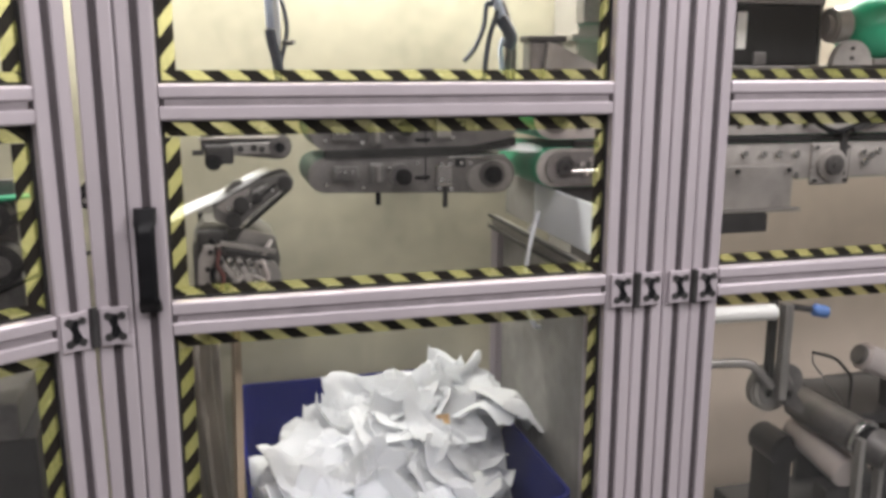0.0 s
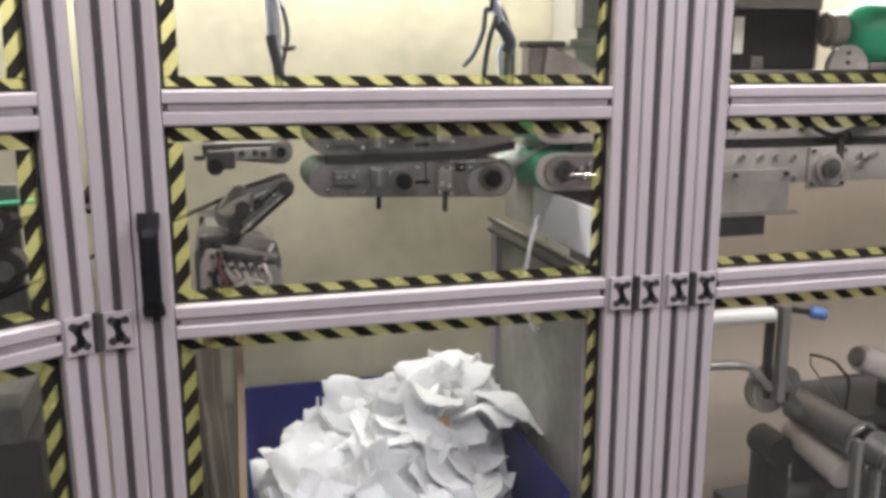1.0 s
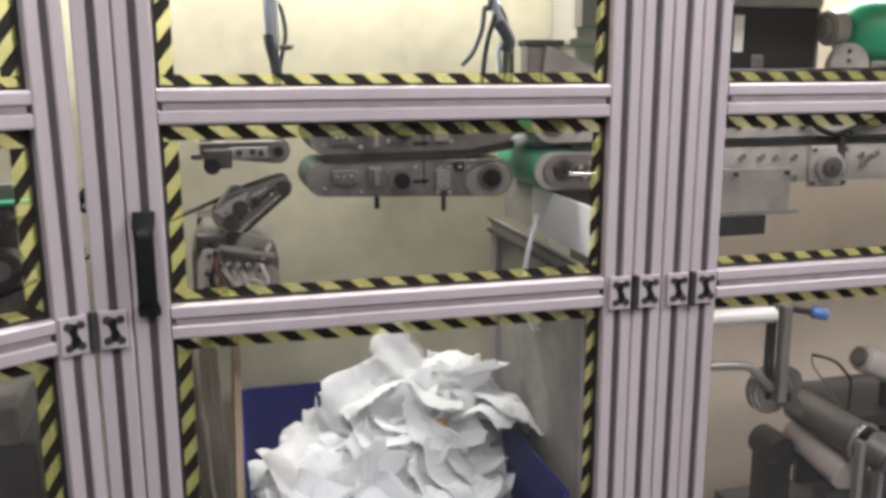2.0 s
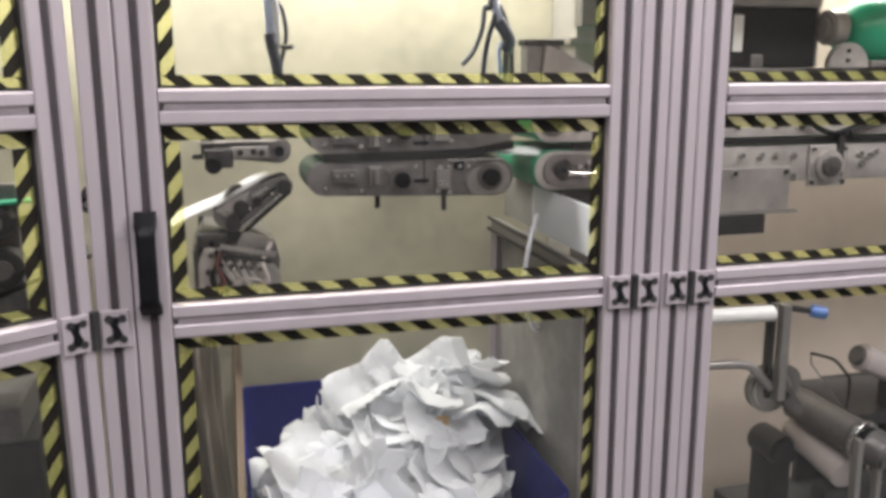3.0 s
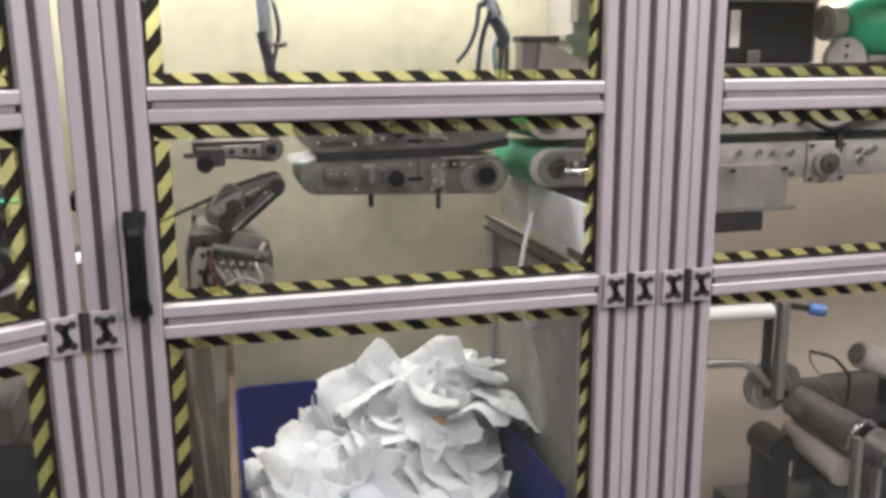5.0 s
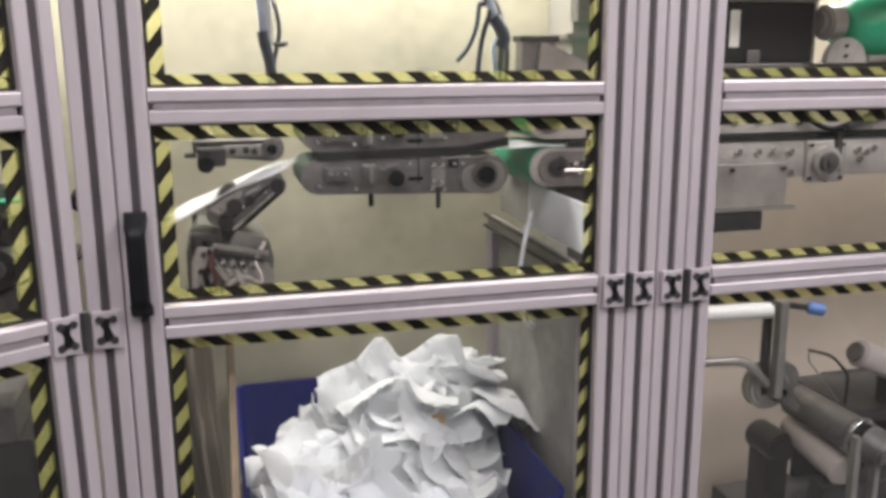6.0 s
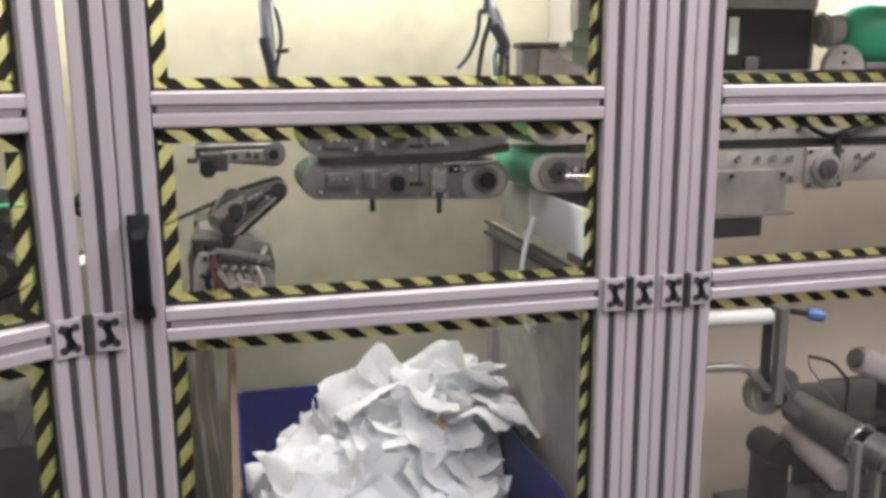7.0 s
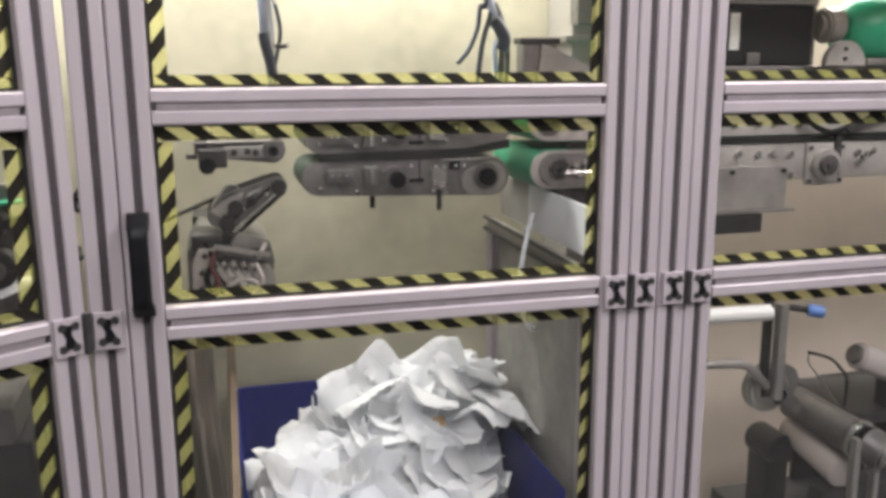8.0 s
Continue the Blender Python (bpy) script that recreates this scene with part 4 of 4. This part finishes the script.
# ---------- left bay ----------
t = thing("pulley_stand", "dark grey pulleys mounted on a steel plate", "machine")
part("plate", box(-0.46, 0.33, 0.9, -0.235, 0.342, 1.13, 0.002), M_PLATE, t)
part("bracket", box(-0.40, 0.342, 0.95, -0.34, 0.70, 1.0, 0.003), M_DARKSTEEL, t)
for x, z, r in ((-0.262, 1.075, 0.026), (-0.255, 1.005, 0.030), (-0.31, 0.955, 0.03)):
    b = part("pulley", cyl((x, 0.285, z), (x, 0.331, z), r, 28, bevel=0.003), M_DARKSTEEL, t, smooth=True)
    part("hub", cyl((x, 0.277, z), (x, 0.286, z), r * 0.5, 20), M_PLATE, b, smooth=True)
part("hold_arm", slab([(-0.25, 1.062), (-0.135, 1.092), (-0.112, 1.128), (-0.126, 1.132), (-0.146, 1.104), (-0.25, 1.078)], 0.29, 0.302, 0.001), M_DARKSTEEL, t)
b = part("pulley", cyl((-0.128, 0.284, 1.100), (-0.128, 0.306, 1.100), 0.013, 20, bevel=0.001), M_BLACK, t, smooth=True)
part("hub", cyl((-0.128, 0.279, 1.100), (-0.128, 0.285, 1.100), 0.005, 12), M_STEEL, b, smooth=True)
part("green_belt", slab([(-0.46, 1.098), (-0.17, 1.110), (-0.17, 1.106), (-0.46, 1.094)], 0.29, 0.325), M_GREEN, t, "thin green belt")
part("guide", slab([(-0.46, 0.93), (-0.20, 1.015), (-0.20, 1.008), (-0.46, 0.922)], 0.28, 0.30), M_DARKSTEEL, t)
t = thing("motor_cabinet", "dark grey motor cabinet on the floor", "cabinet")
part("body", box(-0.46, 0.26, 0, -0.225, 0.5, 0.74, 0.006), M_DARKSTEEL, t)
part("lid", box(-0.47, 0.25, 0.7405, -0.245, 0.5, 0.80, 0.006), M_PLATE, t)
part("pipe", cyl((-0.20, 0.3, 0.0), (-0.20, 0.3, 0.78), 0.012, 16), M_ALU_RAW, t, smooth=True)

# ---------- sheet and board beside the bin ----------
t = thing("edge_board", "thin brown board standing beside the blue bin", "board")
part("sheet", slab([(0.050, 0.0), (0.062, 0.0), (0.0825, 0.80), (0.0842, 0.965), (0.0772, 0.965), (0.072, 0.80)], 0.10, 0.30, 0.0005), M_CARD, t)
t = thing("plastic_sheet", "cloudy loose plastic sheet hanging in folds", "sheet")
bm = bmesh.new()
g = []
for i in range(26):
    row = []
    for j in range(30):
        u, v = i / 25, j / 29
        x = -0.005 + 0.072 * u + 0.012 * math.sin(v * 5)
        z = 0.06 + 0.86 * v
        y = 0.22 + 0.022 * math.sin(u * 13 + v * 4) + 0.02 * noise.noise(Vector((u * 4, v * 7, 1)))
        row.append(bm.verts.new((x, y, z)))
    g.append(row)
for i in range(25):
    for j in range(29):
        bm.faces.new((g[i][j], g[i + 1][j], g[i + 1][j + 1], g[i][j + 1]))
film = part("film", bm, M_FILM, t, smooth=True)
so = film.modifiers.new("thickness", "SOLIDIFY")
so.thickness = 0.0015
part("hem_rail", box(-0.01, 0.20, 0.92, 0.075, 0.27, 0.932, 0.002), M_ALU_RAW, t)
part("hem_foot", box(-0.01, 0.19, 0.0, 0.08, 0.27, 0.065, 0.002), M_ALU_RAW, t)


# ---------- bin ----------
BX0, BX1, BY0, BY1, RIM = 0.086, 0.581, 0.046, 0.675, 0.642


def blue_bin():
    t = thing("blue_bin", "deep blue plastic bin heaped with white pads", "bin")
    w, s = 0.006, 0.022
    rows = []
    for k, (inset, z) in enumerate(((s + w, 0.02), (w, RIM - 0.002), (w, RIM), (0, RIM), (0, RIM - 0.03), (w * 0.7, RIM - 0.03), (s, 0.0))):
        x0, x1, y0, y1, r = BX0 + inset, BX1 - inset, BY0 + inset, BY1 - inset, 0.03
        row = []
        for cx, cy, a in ((x1 - r, y1 - r, 0), (x0 + r, y1 - r, 90), (x0 + r, y0 + r, 180), (x1 - r, y0 + r, 270)):
            for i in range(6):
                an = radians(a + 18 * i)
                row.append((cx + r * math.cos(an), cy + r * math.sin(an), z))
        rows.append(row)
    bm = bmesh.new()
    vs = [[bm.verts.new(p) for p in row] for row in rows]
    n = len(vs[0])
    for a, b in zip(vs, vs[1:]):
        for i in range(n):
            bm.faces.new((a[i], a[(i + 1) % n], b[(i + 1) % n], b[i]))
    bm.faces.new(vs[0])
    bm.faces.new(vs[-1])
    part("tub", bm, M_BLUE, t, smooth=True)
    for z in (0.25, 0.5):
        e = s * (1 - z / RIM)
        part("rib", box(BX0 + e - 0.004, BY0 + e - 0.004, z, BX1 - e + 0.004, BY0 + e + 0.003, z + 0.014, 0.002), M_BLUE, t)


blue_bin()


# ---------- pads ----------
def pad_mesh(seed, L=0.20, W=0.125, curl=0.0, crumple=0.02, thick=0.006, fold=0.0, crease=1.6):
    """A soft white absorbent pad: hourglass sheet with thickness, curled and crumpled, gathered at its edges."""
    rnd = random.Random(seed)
    off = Vector((rnd.random() * 50, rnd.random() * 50, rnd.random() * 50))
    nu, nv = 26, 20
    bm = bmesh.new()
    top, bot = [], []
    for i in range(nu + 1):
        u = i / nu * 2 - 1
        ra, rb = [], []
        for j in range(nv + 1):
            v = j / nv * 2 - 1
            half = W / 2 * (0.88 + 0.12 * abs(u) ** 1.5) * max(0.45, 1 - abs(u) ** 7) ** 0.6
            x, y = u * L / 2, v * half
            frill = 0.0014 * math.sin(u * 26 + seed * 2 + 2 * v) * max(0, abs(v) - 0.55) / 0.45 * (1 if crumple > 0.004 else 0.15)
            q = Vector((x * 9, y * 9, 0)) + off
            z = crumple * 1.1 * noise.noise(q) + frill + crumple * 1.5 * (abs(noise.noise(q * 1.5 - off)) - 0.25)
            z += crumple * 1.2 * (noise.voronoi(q * 1.5)[0][0] - 0.4)
            z += crumple * 0.55 * (abs(noise.noise(q * 2.3 + off)) - 0.2) + crumple * 0.30 * (abs(noise.noise(q * 5.2)) - 0.2) + crumple * 0.14 * noise.noise(q * 9.0)
            z += (0.016 * math.sin(seed * 1.7) * max(0, u * v) ** 1.5 + 0.014 * math.cos(seed * 2.3) * max(0, -u * v) ** 1.5) * (1 if crumple > 0.004 else 0.3)
            z += fold * (abs(v) ** crease) * W * 0.5
            if curl:
                R = L / curl
                a = x / R
                x, z = (R + z) * math.sin(a), z * math.cos(a) + R * (1 - math.cos(a))
            th = thick * (1 - 0.85 * max(abs(v) ** 4, abs(u) ** 5))
            ra.append(bm.verts.new((x, y, z + th)))
            rb.append(bm.verts.new((x, y, z - 0.001)))
        top.append(ra)
        bot.append(rb)
    for i in range(nu):
        for j in range(nv):
            bm.faces.new((top[i][j], top[i + 1][j], top[i + 1][j + 1], top[i][j + 1]))
            bm.faces.new((bot[i][j], bot[i][j + 1], bot[i + 1][j + 1], bot[i + 1][j]))
    for i in range(nu):
        bm.faces.new((top[i][0], bot[i][0], bot[i + 1][0], top[i + 1][0]))
        bm.faces.new((top[i][nv], top[i + 1][nv], bot[i + 1][nv], bot[i][nv]))
    for j in range(nv):
        bm.faces.new((top[0][j], top[0][j + 1], bot[0][j + 1], bot[0][j]))
        bm.faces.new((top[nu][j], bot[nu][j], bot[nu][j + 1], top[nu][j + 1]))
    bmesh.ops.recalc_face_normals(bm, faces=bm.faces)
    me = bpy.data.meshes.new("pad")
    bm.to_mesh(me)
    bm.free()
    me.materials.append(M_PAD)
    for p in me.polygons:
        p.use_smooth = True
    me.set_sharp_from_angle(angle=radians(24))
    return me


PADS = [pad_mesh(11 + k, (0.150, 0.165, 0.145, 0.160, 0.170, 0.150, 0.155, 0.165)[k], (0.120, 0.115, 0.125, 0.120, 0.110, 0.130, 0.115, 0.120)[k], (0.3, 1.1, 0.5, 0.9, 0.4, 0.8, 0.6, 1.5)[k],
                 (0.009, 0.011, 0.010, 0.013, 0.008, 0.012, 0.010, 0.011)[k], 0.0075, (0.25, 0.15, 0.35, 0.2, 0.1, 0.25, 0.15, 0.3)[k]) for k in range(8)]
PADS += [pad_mesh(71 + k, 0.095 + 0.008 * k, 0.085 - 0.004 * k, 0.3 + 0.2 * k, 0.009, 0.006, (0.55, 0.75, 0.4, 0.65)[k], 1.05) for k in range(4)]
FLAT = [pad_mesh(41 + k, 0.20, 0.105, 0.0, 0.0035, 0.004) for k in range(3)]


def loose_pad(k, m, label="crumpled white absorbent pad on the heap", group="rejected pads"):
    ob = new("absorbent_pad", PADS[k])
    ob.matrix_basis = m
    return tagged(ob, label, "pad", group)


def mound(x, y):
    """Height of the heap in the bin: a ridge towards the back, sloping to the front, low in the rear corners."""
    ridge = math.exp(-((y - 0.41) / 0.13) ** 2)
    side = 0.12 + 0.88 * min(1, max(0, (x - 0.19) / 0.19))
    hollow = min(1, max(0, (x - 0.38) / 0.12)) * min(1, max(0, (0.36 - y) / 0.12))
    return 0.590 + 0.098 * ridge * side + 0.045 * math.exp(-((x - 0.11) / 0.07) ** 2) * math.exp(-((y - 0.22) / 0.12) ** 2) - 0.55 * max(0, y - 0.45) - 0.10 * hollow


# packed pads under the loose ones
bm = bmesh.new()
g = []
for i in range(45):
    row = []
    for j in range(51):
        x, y = BX0 + 0.018 + (BX1 - BX0 - 0.036) * i / 44, BY0 + 0.018 + (BY1 - BY0 - 0.036) * j / 50
        z = mound(x, y) - 0.065 + 0.03 * noise.noise(Vector((x * 22, y * 22, 4))) + 0.012 * noise.noise(Vector((x * 60, y * 60, 9)))
        row.append(bm.verts.new((x, y, z)))
    g.append(row)
for i in range(44):
    for j in range(50):
        bm.faces.new((g[i][j], g[i + 1][j], g[i + 1][j + 1], g[i][j + 1]))
low = bmesh.ops.extrude_face_region(bm, geom=list(bm.faces))
for v in low["geom"]:
    if isinstance(v, bmesh.types.BMVert):
        v.co.z = 0.03
        v.co.x = 0.327 + (v.co.x - 0.327) * 0.90
        v.co.y = 0.358 + (v.co.y - 0.358) * 0.90
tagged(part("packed_pads", bm, M_PAD, smooth=True), "packed white absorbent pads filling the blue bin", "pads", kind="stuff")

rnd = random.Random(7)
for j in range(8):
    for i in range(7):
        x = 0.178 + 0.054 * i + rnd.uniform(-0.016, 0.016)
        y = 0.14 + 0.052 * j + rnd.uniform(-0.016, 0.016)
        a, b, c, k = rnd.uniform(-10, 24), rnd.uniform(-20, 20), rnd.uniform(0, 360), rnd.randrange(8)
        if rnd.random() < 0.55:
            a += 180
        if (y > 0.43 and x < 0.30) or (x > 0.455 and y < 0.33):
            continue
        gx, gy = (mound(x + 0.01, y) - mound(x - 0.01, y)) / 0.02, (mound(x, y + 0.01) - mound(x, y - 0.01)) / 0.02
        lay = Matrix.Rotation(math.atan(gy), 4, "X") @ Matrix.Rotation(-math.atan(gx), 4, "Y")
        loose_pad(k, Matrix.Translation((x, y, mound(x, y) + 0.004)) @ lay @ pose(0, 0, 0, a, b, c))
for i in range(34):
    x, y = rnd.uniform(0.17, 0.50), rnd.uniform(0.15, 0.47)
    a, b, c, k = rnd.uniform(-20, 75), rnd.uniform(-40, 40), rnd.uniform(-60, 60), 8 + rnd.randrange(4)
    if (y > 0.42 and x < 0.30) or (x > 0.445 and y < 0.33):
        continue
    loose_pad(k, pose(x, y, mound(x, y) + 0.016, a, b, c))
# a few that stick out of the heap: x, y, z, turn, mesh
for x, y, z, rx, ry, rz, k in ((0.212, 0.39, 0.615, 58, -34, 20, 4), (0.160, 0.19, 0.640, 30, -12, 95, 0), (0.178, 0.31, 0.612, 44, -22, 50, 4), (0.49, 0.41, 0.690, 40, 14, 5, 6),
                               (0.588, 0.318, 0.690, 180, 40, 8, 7), (0.572, 0.375, 0.692, 176, 32, 30, 1), (0.535, 0.345, 0.690, 182, 24, 60, 2), (0.44, 0.255, 0.612, 42, 8, 30, 2), (0.445, 0.20, 0.556, 26, 24, 110, 0),
                               (0.425, 0.17, 0.580, 16, 10, 200, 6), (0.478, 0.285, 0.602, 40, 24, 40, 0), (0.450, 0.145, 0.535, 14, 20, 10, 3), (0.475, 0.225, 0.540, 20, 30, 150, 2), (0.32, 0.43, 0.660, 46, 4, -8, 5), (0.42, 0.44, 0.668, 48, 6, 12, 3)):
    loose_pad(k, pose(x, y, z, rx, ry, rz))
marked = loose_pad(2, pose(0.432, 0.310, 0.672, 42, 2, 14), "white absorbent pad with a faint orange print")
printed = marked.data.copy()
printed.materials.append(M_PRINT)
for p in printed.polygons:
    if abs(p.center.x) < 0.017 and abs(p.center.y - 0.004) < 0.009 and p.normal.z > 0.3:
        p.material_index = 1
marked.data = printed


# ---------- pads that move ----------
PASSED = [-0.015, 0.24, 0.51, 2.985, 3.245, 3.515, 3.775, 4.05, 4.32, 4.59, 4.86, 5.13, 5.41, 5.71, 6.02, 6.39, 6.82, 7.40]
SPEED = [1.8] * 14 + [1.6, 1.4, 1.1, 0.65]
ANGLE = math.degrees(SL)


def on_line(s, i):
    """Pose of a pad whose middle is s metres past the tip of the sloping belt."""
    a = min(1, max(0, (s + 0.075) / 0.15))
    a = a * a * (3 - 2 * a)
    if s < 0:
        x, z = 0.16 - s, 1.1605 + 0.009 * max(0, min(1, (-s - 0.28) / 0.12))
    else:
        x, z = 0.16 - s * math.cos(SL), 1.1605 - s * math.sin(SL)
    z -= 0.022 * a
    return pose(x, 0.292, z, 0, -ANGLE * a, 0)


moving = []
for i in range(len(PASSED)):
    ob = new("absorbent_pad", FLAT[i % 3])
    tagged(ob, "flat white absorbent pad riding on the conveyor belts", "pad", "pads on the belts")
    moving.append(ob)

# time of landing, resting place and turn, mesh
DROPS = [
    (0.64, (0.455, 0.400, 0.722, 30, -8, 15), 3), (0.92, (0.425, 0.340, 0.712, 18, 8, 70), 0), (1.22, (0.500, 0.400, 0.728, 25, 12, 140), 6),
    (1.45, (0.312, 0.425, 0.698, 62, -14, 16), 5), (1.74, (0.322, 0.395, 0.712, 140, -12, 20), 0), (2.00, (0.352, 0.405, 0.752, 72, 52, 8), 10),
    (2.27, (0.440, 0.405, 0.730, 64, -32, -8), 6), (2.54, (0.515, 0.390, 0.728, 28, 20, 60), 5), (7.53, (0.505, 0.372, 0.722, 40, 18, 20), 6)]
dropped = []
for n, (t0, rest, k) in enumerate(DROPS):
    dropped.append(loose_pad(k, pose(*rest), "white absorbent pad that drops onto the heap"))


def motions():
    for i, (tm, v) in enumerate(zip(PASSED, SPEED)):
        def s_at(t):
            return max(-1.55 - 0.02 * i, min(0.80 + 0.02 * i, 0.10 + v * (t - tm)))
        steps = [-1.55 - 0.02 * i, -1.0, -0.5, -0.2, -0.1, -0.06, -0.03, 0.0, 0.03, 0.06, 0.1, 0.2, 0.4, 0.80 + 0.02 * i]
        times = sorted({0.0, 8.0} | {round(t * FPS) / FPS for t in ((tm + (s - 0.10) / v) for s in steps) if 0 < t < 8})
        walk(moving[i], [(t, on_line(s_at(t), i)) for t in times])
    for i, (ob, (t0, rest, k)) in enumerate(zip(dropped, DROPS)):
        x, y, z, rx, ry, rz = rest
        wait = (1.75 + 0.03 * i, 0.34, 1.1705, 0, 0, 0)
        rows = [(t0 - 1.7, wait), (t0 - 0.38, (0.78, 0.34, 1.1705, 0, 0, 0)), (t0 - 0.26, (0.63, 0.34, 1.168, 0, -6, 0)), (t0 - 0.19, (0.568, 0.33, 1.13, 8, -62, 4)),
                (t0 - 0.10, (0.545, 0.335, 0.99, rx * 0.4, -75, rz * 0.3)), (t0, (x + 0.02, y + 0.01, z + 0.03, rx - 10, ry, rz - 15)), (t0 + 0.12, rest)]
        first = [r for r in rows if r[0] > 0]
        m0 = wait
        if rows[0][0] < 0:
            j = max(q for q in range(len(rows)) if rows[q][0] <= 0)
            a, b = rows[j], rows[j + 1]
            f = -a[0] / (b[0] - a[0])
            m0 = tuple(p + (q - p) * f for p, q in zip(a[1], b[1]))
        keyed = [(0.0, pose(*m0))] + [(r[0], pose(*r[1])) for r in first if r[0] < 8] + [(8.0, pose(*rest))]
        walk(ob, keyed)


motions()
